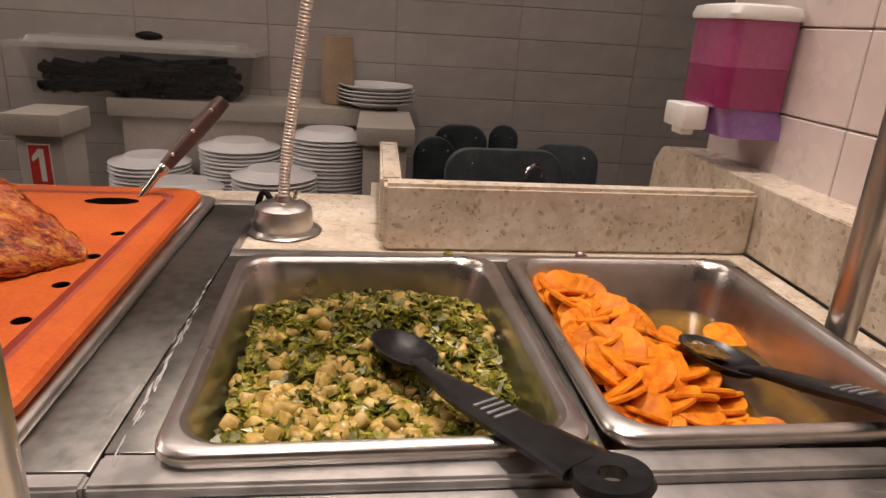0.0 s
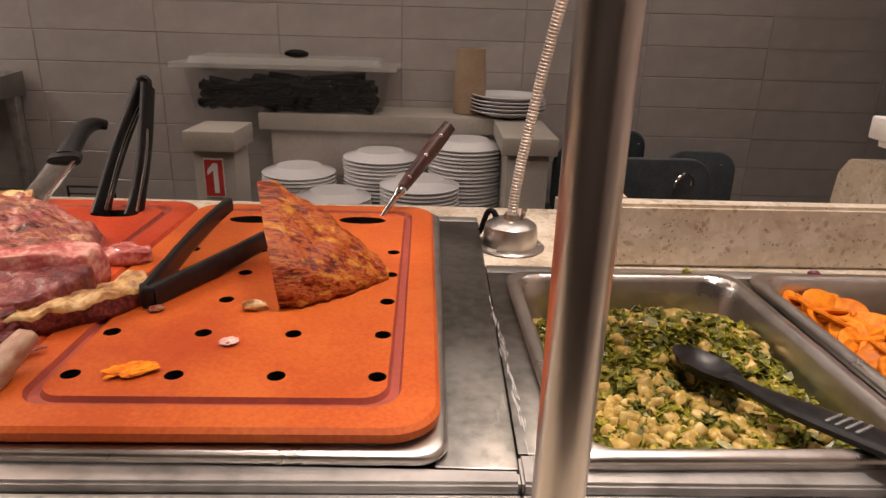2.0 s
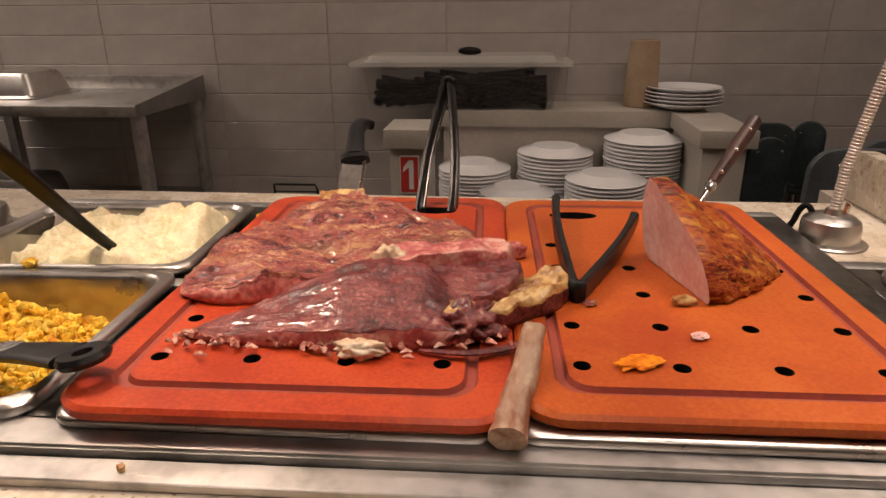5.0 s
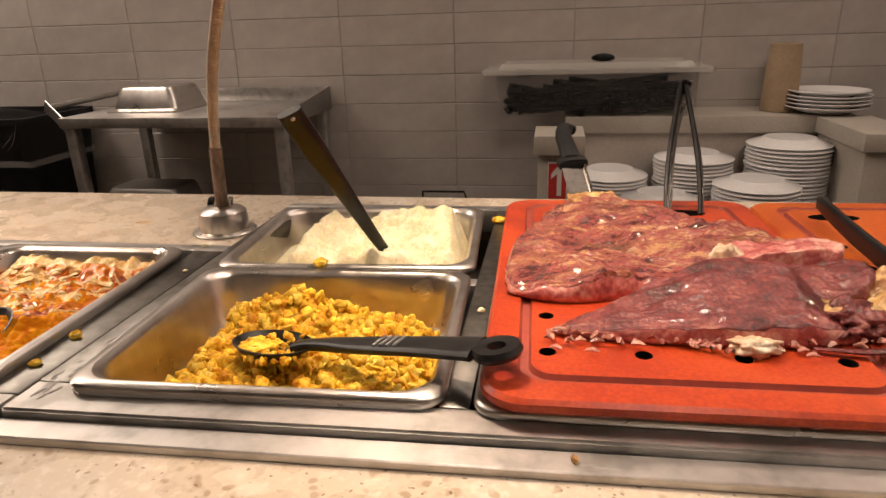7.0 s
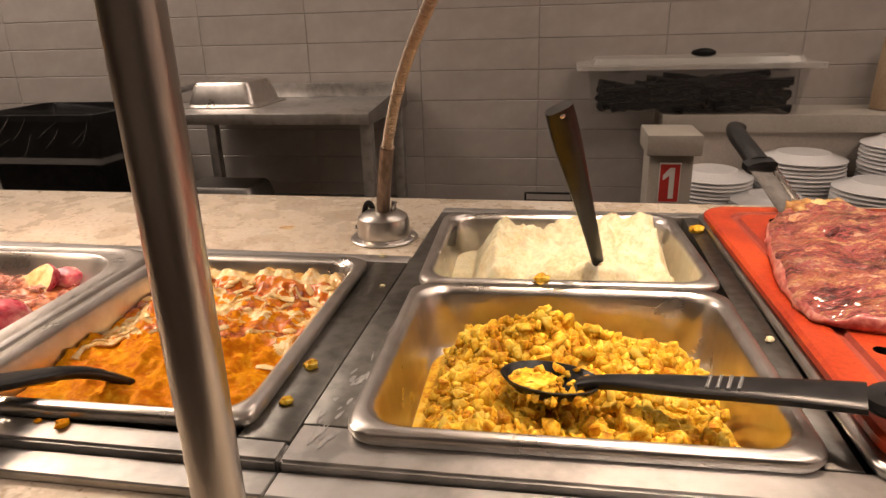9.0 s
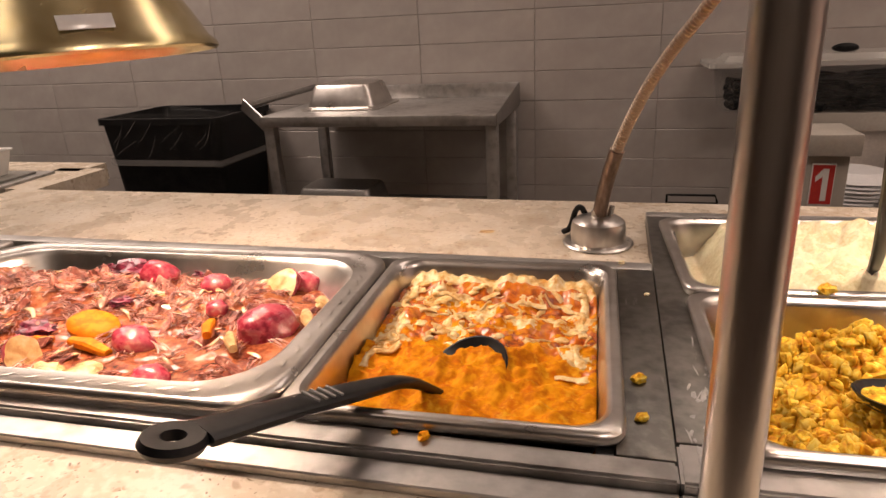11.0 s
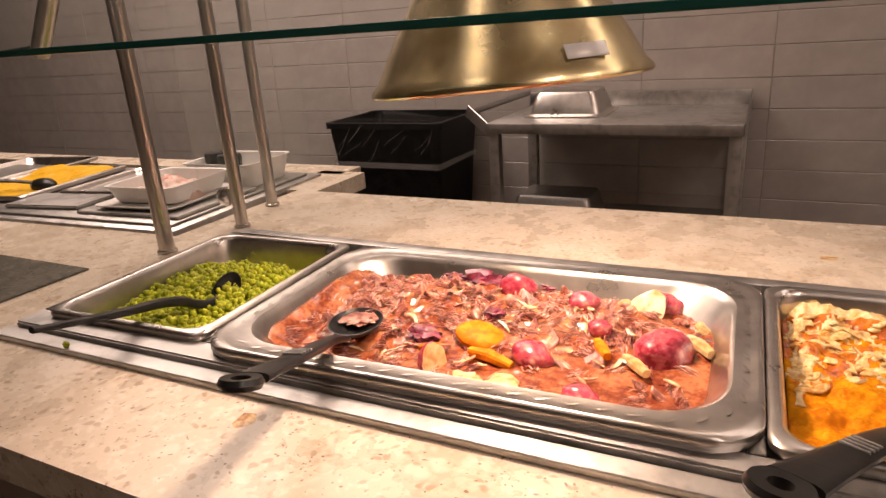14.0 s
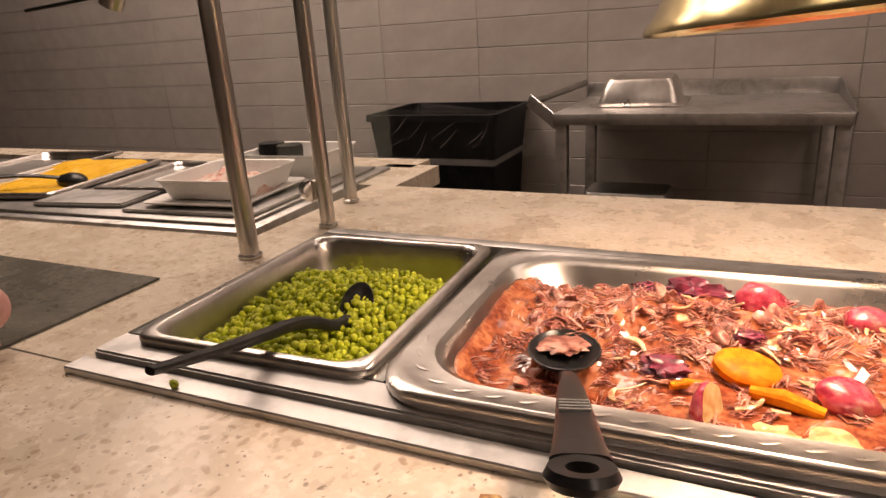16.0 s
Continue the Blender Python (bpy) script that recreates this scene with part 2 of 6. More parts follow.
SOAP = shader("magenta_soap", ((0.22, 0.02, 0.09), (0.27, 0.025, 0.11)), scale=10, rough=0.2, bump=0.0, coat=0.6)
SOAPTOP = shader("magenta_tank", ((0.31, 0.06, 0.16), (0.36, 0.08, 0.19)), scale=10, rough=0.16, bump=0.0, coat=0.7)
VIOLET = shader("violet_plastic", ((0.20, 0.09, 0.30), (0.25, 0.12, 0.36)), scale=10, rough=0.18, bump=0.0, coat=0.6)


# ---- mesh helpers ----
def finish(ob_name, bm, material, angle=35):
    bmesh.ops.recalc_face_normals(bm, faces=bm.faces)
    for f in bm.faces:
        f.smooth = True
    me = bpy.data.meshes.new(ob_name)
    bm.to_mesh(me)
    bm.free()
    me.set_sharp_from_angle(angle=radians(angle))
    for mm in (material if isinstance(material, (list, tuple)) else [material]):
        me.materials.append(mm)
    return me


def part(name, bm, material, parent, label="", m=None, angle=35):
    ob = new(name, finish(name, bm, material, angle))
    ob.parent = parent
    if m is not None:
        ob.matrix_basis = m
    return tagged(ob, label)


def again(ob, parent, m):
    """Another part on the same mesh."""
    o = new(ob.name.split(".")[0], ob.data)
    o.parent = parent
    o.matrix_basis = m
    return o


def thing(name, x, y, z, label, category, rz=0, group="", kind=""):
    ob = new(name)
    ob.empty_display_size = 0.05
    ob.matrix_basis = pose(x, y, z, 0, 0, rz)
    return tagged(ob, label, category, group, kind)


def solid(name, bm, material, x, y, z, label, category, rz=0, group="", kind="", angle=35):
    ob = new(name, finish(name, bm, material, angle))
    ob.matrix_basis = pose(x, y, z, 0, 0, rz)
    return tagged(ob, label, category, group, kind)


def box(x0, x1, y0, y1, z0, z1, bevel=0.0, bm=None, seg=2):
    out = bm or bmesh.new()
    b = bmesh.new()
    bmesh.ops.create_cube(b, size=1)
    bmesh.ops.transform(b, matrix=Matrix.LocRotScale(((x0 + x1) / 2, (y0 + y1) / 2, (z0 + z1) / 2), None, (x1 - x0, y1 - y0, z1 - z0)), verts=b.verts)
    if bevel:
        bmesh.ops.bevel(b, geom=b.edges[:], offset=bevel, segments=seg, affect="EDGES", profile=0.5)
    return merge(out, b)


def merge(out, b, m=None):
    if m is not None:
        bmesh.ops.transform(b, matrix=m, verts=b.verts)
    vs = {v: out.verts.new(v.co) for v in b.verts}
    for f in b.faces:
        try:
            nf = out.faces.new([vs[v] for v in f.verts])
            nf.material_index = f.material_index
        except ValueError:
            pass
    b.free()
    return out


def rr(w, d, r, n=6):
    """A rounded rectangle, centred, as points."""
    r = min(r, w / 2 - 1e-4, d / 2 - 1e-4)
    pts = []
    for cx, cy, a0 in ((w / 2 - r, d / 2 - r, 0), (-w / 2 + r, d / 2 - r, 90), (-w / 2 + r, -d / 2 + r, 180), (w / 2 - r, -d / 2 + r, 270)):
        for i in range(n + 1):
            a = radians(a0 + 90 * i / n)
            pts.append((cx + r * math.cos(a), cy + r * math.sin(a)))
    return pts


def loft(loops, bm=None, cap0=False, cap1=False, closed=False, mats=None):
    bm = bm or bmesh.new()
    rows = [[bm.verts.new(p) for p in lp] for lp in loops]
    pairs = list(zip(rows, rows[1:])) + ([(rows[-1], rows[0])] if closed else [])
    for k, (a, b) in enumerate(pairs):
        for i in range(len(a)):
            j = (i + 1) % len(a)
            f = bm.faces.new((a[i], a[j], b[j], b[i]))
            if mats:
                f.material_index = mats[k]
    if cap0:
        bm.faces.new(rows[0][::-1])
    if cap1:
        bm.faces.new(rows[-1])
    return bm


def lathe(profile, n=28, bm=None, closed=False):
    """profile: (radius, z) from the bottom up."""
    return loft([[(r * math.cos(2 * math.pi * i / n), r * math.sin(2 * math.pi * i / n), z) for i in range(n)] for r, z in profile], bm, cap0=not closed, cap1=not closed, closed=closed)


def sweep(points, sizes, up=(0, 0, 1), n=10, power=2.0, bm=None, smooth=0):
    """A bar along points; sizes: (half width, half height) at each."""
    pts = [Vector(p) for p in points]
    sz = [Vector((*s, 0)) for s in sizes] if isinstance(sizes, list) else [Vector((*sizes, 0))] * len(pts)
    for _ in range(smooth):
        np_, ns = [pts[0]], [sz[0]]
        for a, b, c, d in zip(pts, pts[1:], sz, sz[1:]):
            np_ += [a.lerp(b, 0.25), a.lerp(b, 0.75)]
            ns += [c.lerp(d, 0.25), c.lerp(d, 0.75)]
        pts, sz = np_ + [pts[-1]], ns + [sz[-1]]
    loops, u = [], Vector(up)
    for i, p in enumerate(pts):
        t = (pts[min(i + 1, len(pts) - 1)] - pts[max(i - 1, 0)]).normalized()
        s = t.cross(u)
        if s.length < 1e-4:
            s = t.cross(Vector((0.3, 1, 0.2)))
        s.normalize()
        v = s.cross(t).normalized()
        u = v
        lp = []
        for k in range(n):
            a = 2 * math.pi * (k + 0.5) / n
            c, q = math.cos(a), math.sin(a)
            e = 2 / power
            lp.append(p + s * (sz[i].x * math.copysign(abs(c) ** e, c)) + v * (sz[i].y * math.copysign(abs(q) ** e, q)))
        loops.append(lp)
    return loft(loops, bm, cap0=True, cap1=True)


def frac(x, y, z=0.0, s=1.0, octaves=4):
    return noise.fractal(Vector((x * s, y * s, z * s)), 0.8, 2.1, octaves)


def lumps(x, y, s, z=0.0):
    """Rounded lumps, 0 to 1."""
    return max(0.0, 1 - noise.voronoi(Vector((x * s, y * s, z)))[0][0] * 1.4)


def field(w, d, h, step=0.004, r=0.03, skirt=0.02):
    """A food surface in a rounded rectangle: h(x, y) is its height."""
    nx, ny = int(w / step), int(d / step)
    bm = bmesh.new()
    g = []
    for j in range(ny + 1):
        row = []
        for i in range(nx + 1):
            x, y = -w / 2 + w * i / nx, -d / 2 + d * j / ny
            cx, cy = w / 2 - r, d / 2 - r
            if abs(x) > cx and abs(y) > cy:
                dx, dy = abs(x) - cx, abs(y) - cy
                k = max(dx, dy) / math.hypot(dx, dy)
                x, y = math.copysign(cx + dx * k, x), math.copysign(cy + dy * k, y)
            row.append(bm.verts.new((x, y, h(x, y))))
        g.append(row)
    for j in range(ny):
        for i in range(nx):
            bm.faces.new((g[j][i], g[j][i + 1], g[j + 1][i + 1], g[j + 1][i]))
    rim = g[0] + [row[-1] for row in g[1:]] + g[-1][-2::-1] + [row[0] for row in g[-2:0:-1]]
    low = [bm.verts.new((v.co.x, v.co.y, v.co.z - skirt)) for v in rim]
    for i in range(len(rim)):
        j = (i + 1) % len(rim)
        bm.faces.new((rim[i], low[i], low[j], rim[j]))
    return bm


def blob(rx, ry, rz, rough=0.1, s=2.0, seed=0.0, sub=2):
    b = bmesh.new()
    bmesh.ops.create_icosphere(b, subdivisions=sub, radius=1)
    for v in b.verts:
        k = 1 + rough * noise.fractal(v.co * s + Vector((seed, seed * 1.7, -seed)), 0.8, 2.1, 3)
        v.co = Vector((v.co.x * rx, v.co.y * ry, v.co.z * rz)) * k
    return b


def chunk(sx, sy, sz, jitter, seed, bevel=0.18):
    rnd = random.Random(seed)
    b = bmesh.new()
    bmesh.ops.create_cube(b, size=1)
    for v in b.verts:
        v.co += Vector([rnd.uniform(-jitter, jitter) for _ in range(3)])
        v.co = Vector((v.co.x * sx, v.co.y * sy, v.co.z * sz))
    bmesh.ops.bevel(b, geom=b.edges[:], offset=bevel * min(sx, sy, sz), segments=1, affect="EDGES")
    return b


def spin(rnd, tilt=35):
    return Euler((radians(rnd.uniform(-tilt, tilt)), radians(rnd.uniform(-tilt, tilt)), rnd.uniform(0, 6.28)))


# ---- the room ----
WALL_Y = 2.55
ROW, COL = 0.0933, 0.378
solid("floor", box(-9, 4, -3, WALL_Y, -0.05, 0), FLOOR, 0, 0, 0, "brown tiled restaurant floor", "floor", kind="structure")
solid("ceiling", box(-9, 4, -3, WALL_Y, 2.7, 2.8), PLASTER, 0, 0, 0, "plain painted ceiling over the buffet", "ceiling", kind="structure")
solid("wall_south", box(-9, 4, -3.1, -3, 0, 2.7), PLASTER, 0, 0, 0, "plain painted dining room wall", "wall", kind="structure")
solid("wall_west", box(-9.1, -9, -3, WALL_Y, 0, 2.7), PLASTER, 0, 0, 0, "plain painted end wall", "wall", kind="structure")
solid("wall_east", box(4, 4.1, -3, WALL_Y, 0, 2.7), PLASTER, 0, 0, 0, "plain painted end wall", "wall", kind="structure")
wall_north = solid("wall_north", box(-9, 4, WALL_Y + 0.0008, WALL_Y + 0.12, 0, 2.7), GROUT, 0, 0, 0, "kitchen wall of long glossy grey tiles in straight courses", "wall", kind="structure")


# ---- the counter ----
def counter():
    t = thing("counter", 0, 0, 0, "beige speckled quartz buffet counter around sunken food wells", "counter", kind="structure")
    top, low = 0.90, 0.862
    for x0, x1, y0, y1 in ((-3.6, -0.853, 0.575, 0.722), (-0.853, 0.75, 0.575, 0.743), (-1.930, -0.853, 1.110, 1.412), (-0.853, 0.158, 1.312, 1.412), (0.158, 0.75, 1.128, 1.412),
                           (-3.6, -1.930, 0.720, 1.075), (-2.05, -1.930, 1.075, 1.412), (-3.6, -2.05, 1.57, 1.66), (-2.12, -2.0, 1.412, 1.60), (0.30, 0.75, 1.412, 1.49), (0.70, 0.75, 0.743, 1.128)):
        part("worktop", box(x0, x1, y0, y1, low, top), STONE, t)
    part("front_panel", box(-3.6, 0.74, 0.62, 0.64, 0, 0.862), LEDGE, t)
    part("back_panel", box(-2.0, 0.74, 1.36, 1.375, 0, 0.862), LEDGE, t)
    return t


counter()


def well(name, x0, x1, y0, y1, front, skew, dividers, cross=()):
    """A steel well frame: rails proud of the stone, with a trough below."""
    t = thing(name, x0, front, 0.90, "stainless steel food well frame set into the stone counter", "food well", group="steel food wells")
    ox, oy = x0, front
    top = 0.014
    bm = bmesh.new()
    a = [(0, -0.0), (x1 - x0, skew), (x1 - x0, y0 - oy), (0, y0 - oy)]
    loft([[(x, y, z) for x, y in a] for z in (-0.02, top)], bm, cap0=True, cap1=True)
    bmesh.ops.bevel(bm, geom=bm.edges[:], offset=0.002, segments=2, affect="EDGES")
    part("front_rail", bm, STEEL, t)
    bm = bmesh.new()
    b = [(-0.011 if x0 < -1.5 else 0.0, -0.023), (x1 - x0, skew - 0.023), (x1 - x0, skew - 0.001), (-0.011 if x0 < -1.5 else 0.0, -0.001)]
    loft([[(x, y, z) for x, y in b] for z in (0.0, 0.007)], bm, cap0=True, cap1=True)
    bmesh.ops.bevel(bm, geom=bm.edges[:], offset=0.001, segments=1, affect="EDGES")
    part("front_flange", bm, STEEL, t)
    part("back_rail", box(0, x1 - x0, y1 - 0.022 - oy, y1 - oy, -0.02, top, 0.002), STEEL, t)
    for d0, d1 in dividers:
        part("divider", box(d0 - ox, d1 - ox, y0 - oy, y1 - 0.022 - oy, -0.02, top, 0.0015), STRIP, t)
    for c0, c1, yy0, yy1 in cross:
        part("cross_rail", box(c0 - ox, c1 - ox, yy0 - oy, yy1 - oy, -0.02, top - 0.001, 0.0015), STEEL, t)
    part("trough", box(0.002, x1 - x0 - 0.002, y0 - oy, y1 - 0.022 - oy, -0.24, -0.16), DARKSTEEL, t)
    return t


well("food_well", -1.928, -0.8530, 0.765, 1.113, 0.728, 0.017, ((-1.928, -1.905), (-1.670, -1.648), (-1.140, -1.128), (-0.890, -0.8530)), ())
well("food_well", -0.8524, 0.1622, 0.785, 1.316, 0.745, 0.027, ((-0.8524, -0.820), (-0.530, -0.508), (-0.214, -0.190), (0.110, 0.1622)), ((-0.820, -0.530, 1.012, 1.032),))
well("food_well", 0.1628, 0.70, 0.800, 1.133, 0.772, 0.010, ((0.1628, 0.190), (0.427, 0.445), (0.675, 0.70)), ())


# ---- pans ----
def pan_mesh(w, d, depth, r=0.028, rim=0.011, lip=0.0100, scallop=False):
    L = []

    def loop(inset, z, rad):
        return [(x, y, z) for x, y in rr(w - 2 * inset, d - 2 * inset, max(rad, 0.004), 7)]
    L.append(loop(0.0015, -lip, r * 0.7))
    L.append(loop(0.0, -lip * 0.6, r * 0.7))
    L.append(loop(0.0005, -0.0022, r * 0.7))
    L.append(loop(0.003, 0.0, r * 0.75))
    if scallop:
        L.append(loop(0.006, 0.0, r))
        L.append(loop(0.009, -0.0015, r))
    L.append(loop(rim - 0.002, -0.0002, r))
    L.append(loop(rim + 0.001, -0.0022, r * 1.02))
    L.append(loop(rim + 0.003, -0.007, r * 1.05))
    flare = 2.4 if scallop else 1.0
    L.append(loop(rim + 0.006 * flare, -depth * 0.4, r * 1.1))
    L.append(loop(rim + 0.011 * flare, -depth + 0.014, r * 1.15))
    L.append(loop(rim + 0.0145 * flare, -depth + 0.004, r * 1.15))
    L.append(loop(rim + 0.022 * flare, -depth, r))
    k_rim = 6 if scallop else 4
    outer = [loop(rim + 0.022, -depth - 0.0012, r), loop(rim + 0.0125, -depth + 0.003, r * 1.15), loop(rim + 0.0005, -0.008, r * 1.05)]
    rim_bm = loft(L[:k_rim + 1] + [loop(rim - 0.002, -0.002, r), loop(0.004, -0.0015, r * 0.75)], closed=True)
    basin_bm = loft(L[k_rim:], cap1=True)
    loft(outer, basin_bm, cap0=True)
    if scallop:
        path = rr(w - 0.030, d - 0.030, r, 10)
        k = 0.0
        for (ax, ay), (bx, by) in zip(path, path[1:] + path[:1]):
            L_ = math.hypot(bx - ax, by - ay)
            while k < L_:
                u = k / L_
                merge(rim_bm, blob(0.0068, 0.0022, 0.00012, 0, 1, 0, 2), pose(ax + (bx - ax) * u, ay + (by - ay) * u, -0.0003, 0, 0, math.degrees(math.atan2(by - ay, bx - ax)) + 24))
                k += 0.024
            k -= L_
    return rim_bm, basin_bm


def pan(x, y, z, w, d, depth, rz, label, **kw):
    t = thing("food_pan", x, y, z, label, "food pan", rz, group="pans in the steel wells")
    rim_bm, basin_bm = pan_mesh(w, d, depth, **kw)
    part("rim", rim_bm, PANSTEEL, t, angle=50)
    part("basin", basin_bm, PANSTEEL, t, angle=50)
    return t


RIM = 0.924
PANS = {  # x, y, z, width, depth, turn of each pan's rim
    "peas": (-1.787, 0.908, RIM, 0.242, 0.312, 2.4),
    "stew": (-1.393, 0.905, RIM + 0.003, 0.519, 0.319, 1.8),
    "sweet": (-1.010, 0.920, RIM, 0.246, 0.310, 1.6),
    "stuffing": (-0.677, 0.897, RIM, 0.294, 0.250, 2.2),
    "mash": (-0.687, 1.147, RIM, 0.294, 0.242, 3.4),
    "greens": (0.308, 0.942, RIM, 0.247, 0.308, 2.2),
    "carrots": (0.562, 0.953, RIM, 0.240, 0.306, 1.6),
}


def settle(ob, key, w0, d0):
    """Set food made for a pan of w0 by d0 into its pan."""
    x, y, z, w, d, rz = PANS[key]
    ob.matrix_basis = pose(x, y, z, 0, 0, rz) @ Matrix.Diagonal((w / w0, d / d0, 1, 1))
    return ob


def well_pan(key, label, **kw):
    x, y, z, w, d, rz = PANS[key]
    return pan(x, y, z, w, d, 0.065, rz, label, **kw)


well_pan("peas", "half-size stainless steel pan holding green peas", r=0.026)
well_pan("stew", "full-size stainless steel pan with wide embossed rim holding beef stew", r=0.06, rim=0.026, lip=0.013, scallop=True)
well_pan("sweet", "half-size stainless steel pan holding mashed sweet potato", r=0.026)
well_pan("stuffing", "half-size stainless steel pan holding bread stuffing", r=0.028)
well_pan("mash", "half-size stainless steel pan holding mashed potato", r=0.028)
well_pan("greens", "half-size stainless steel pan holding chopped greens and potato", r=0.028)
well_pan("carrots", "half-size stainless steel pan holding sliced carrots", r=0.028)
for bx, by, bw in ((-0.357, 1.036, 0.306), (-0.042, 1.043, 0.312)):
    pan(bx, by, 0.9222, bw, 0.522, 0.03, 1.0, "shallow full-size stainless steel tray under a cutting board", r=0.025, lip=0.0082)


# ---- cutting boards ----
def cutting_board(x, y, rz, w, d, holes, slots, label, face):
    """Thick board with a juice groove, drain holes and grip slots."""
    t = thing("cutting_board", x, y, 0.9225, label, "cutting board", rz, group="carving boards")
    th = 0.0125
    bm = bmesh.new()

    def loop(inset, z, r):
        return [(px, py, z) for px, py in rr(w - 2 * inset, d - 2 * inset, r, 8)]
    L = [loop(0.004, 0, 0.03), loop(0.0, 0.004, 0.032), loop(0, th - 0.003, 0.032), loop(0.003, th, 0.031), loop(0.026, th, 0.022),
         loop(0.028, th - 0.004, 0.021), loop(0.034, th - 0.004, 0.018), loop(0.036, th, 0.017)]
    rows = [[bm.verts.new(p) for p in lp] for lp in L]
    for k, (a, b) in enumerate(zip(rows, rows[1:])):
        for i in range(len(a)):
            j = (i + 1) % len(a)
            f = bm.faces.new((a[i], a[j], b[j], b[i]))
            f.material_index = 1 if k in (4, 5, 6) else 0
    bm.faces.new(rows[0][::-1])
    edges = []
    inner = rows[-1]
    for i in range(len(inner)):
        edges.append(bm.edges.get((inner[i], inner[(i + 1) % len(inner)])) or bm.edges.new((inner[i], inner[(i + 1) % len(inner)])))
    for hx, hy, ra, rb, n in [(a, b, 0.0066, 0.0066, 14) for a, b in holes] + [(a, b, 0.029, 0.014, 24) for a, b in slots]:
        ring = [bm.verts.new((hx + ra * math.cos(2 * math.pi * i / n), hy + rb * math.sin(2 * math.pi * i / n), th)) for i in range(n)]
        low = [bm.verts.new((v.co.x, v.co.y, 0.001)) for v in ring]
        for i in range(n):
            j = (i + 1) % n
            edges.append(bm.edges.new((ring[i], ring[j])))
            # hole walls and floor are coloured black for the shade inside
            bm.faces.new((ring[i], ring[j], low[j], low[i])).material_index = 2
        bm.faces.new(low).material_index = 2
    bmesh.ops.triangle_fill(bm, edges=edges, use_beauty=True)
    part("board", bm, [face, GROOVE, RUBBER], t, angle=30)
    return t


grid = [(-0.108 + 0.0705 * i, -0.187 + 0.0635 * j) for i in range(4) for j in range(5)]
cutting_board(-0.352, 1.026, 1.6, 0.312, 0.512, grid, [(0.066, 0.194), (-0.062, 0.194)], "thick orange plastic cutting board with juice groove under carved beef", BOARDRED)
cutting_board(-0.044, 1.036, 1.6, 0.302, 0.496, [(a + 0.004, b + 0.002) for a, b in grid], [(-0.068, 0.178), (0.064, 0.182)], "thick orange plastic cutting board with juice groove under a ham piece", BOARD)

# ---- back of the serving area ----
def tube(points, r, n=14, smooth=2):
    return sweep(points, (r, r), n=n, smooth=smooth)


def post(x, y, z1, r=0.0125, label="brushed steel sneeze guard post standing on the counter", foot=0.9):
    t = thing("sneeze_guard_post", x, y, foot, label, "post", group="sneeze guard posts")
    part("tube", lathe([(r, 0), (r, z1 - foot)], 24), TUBE, t)
    part("foot_ring", lathe([(r + 0.001, 0), (r + 0.003, 0.001), (r + 0.003, 0.004), (r + 0.0005, 0.006)], 24), TUBE, t)
    return t


post(0.1672, 0.700, 1.62, 0.0122)
post(-0.8435, 0.668, 1.62, 0.0122)
post(0.705, 0.955, 1.62)
post(-1.992, 1.008, 1.62)
post(-1.971, 1.156, 1.62, 0.011)
post(-2.019, 1.293, 1.62, 0.011)


def steel_table():
    t = thing("steel_table", -1.553, 2.308, 0, "stainless steel work table against the tiled wall", "table")
    w, d, z = 0.70, 0.40, 0.938
    part("tabletop", box(-w / 2, w / 2, -0.195, 0.23, z - 0.03, z, 0.003), STEEL, t)
    part("splashback", box(-w / 2, w / 2, 0.218, 0.232, z, z + 0.044, 0.002), STEEL, t)
    side = bmesh.new()
    loft([[(xx, -0.195, z - 0.03), (xx, -0.195, z + 0.003), (xx, 0.23, z + 0.044), (xx, 0.23, z - 0.03)] for xx in (w / 2, w / 2 + 0.003)], side, cap0=True, cap1=True)
    part("side_upstand", side, DARKSTEEL, t)
    leg = part("leg", box(-0.016, 0.016, -0.016, 0.016, 0, z - 0.03, 0.003), STEEL, t, m=pose(-w / 2 + 0.020, -0.165, 0))
    for a, b in ((w / 2 - 0.018, -0.16), (-w / 2 + 0.020, 0.19), (w / 2 - 0.018, 0.19)):
        again(leg, t, pose(a, b, 0))
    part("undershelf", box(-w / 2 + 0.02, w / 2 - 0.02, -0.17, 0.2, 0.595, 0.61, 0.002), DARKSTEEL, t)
    part("bracket", sweep([(-w / 2 - 0.085, -0.13, z + 0.030), (-w / 2 + 0.01, -0.175, z - 0.03)], (0.003, 0.019), power=5), STEEL, t)
    part("rail", tube([(-w / 2 - 0.075, -0.13, z + 0.024), (-w / 2 - 0.005, 0.21, z + 0.045)], 0.010, smooth=0), DARKSTEEL, t)
    return t


steel_table()


def inverted_pan(x, y, z, w, d, h, rz, label, mat=None):
    bm = bmesh.new()
    L = [(0, 0.0), (0, 0.004), (0.012, 0.006), (0.018, 0.010), (0.034, h - 0.012), (0.04, h - 0.003), (0.055, h)]
    loft([[(px, py, zz) for px, py in rr(w - 2 * i, d - 2 * i, 0.02, 5)] for i, zz in L], bm, cap0=True, cap1=True)
    return solid("pan_cover", bm, mat or PANSTEEL, x, y, z, label, "pan cover", rz)


inverted_pan(-1.705, 2.345, 0.938, 0.25, 0.24, 0.075, 1, "upturned stainless steel pan lying on the steel table")
# shade under the tabletop is put into this pan's darker steel
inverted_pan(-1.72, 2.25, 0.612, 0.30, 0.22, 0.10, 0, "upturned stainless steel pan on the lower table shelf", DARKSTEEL)


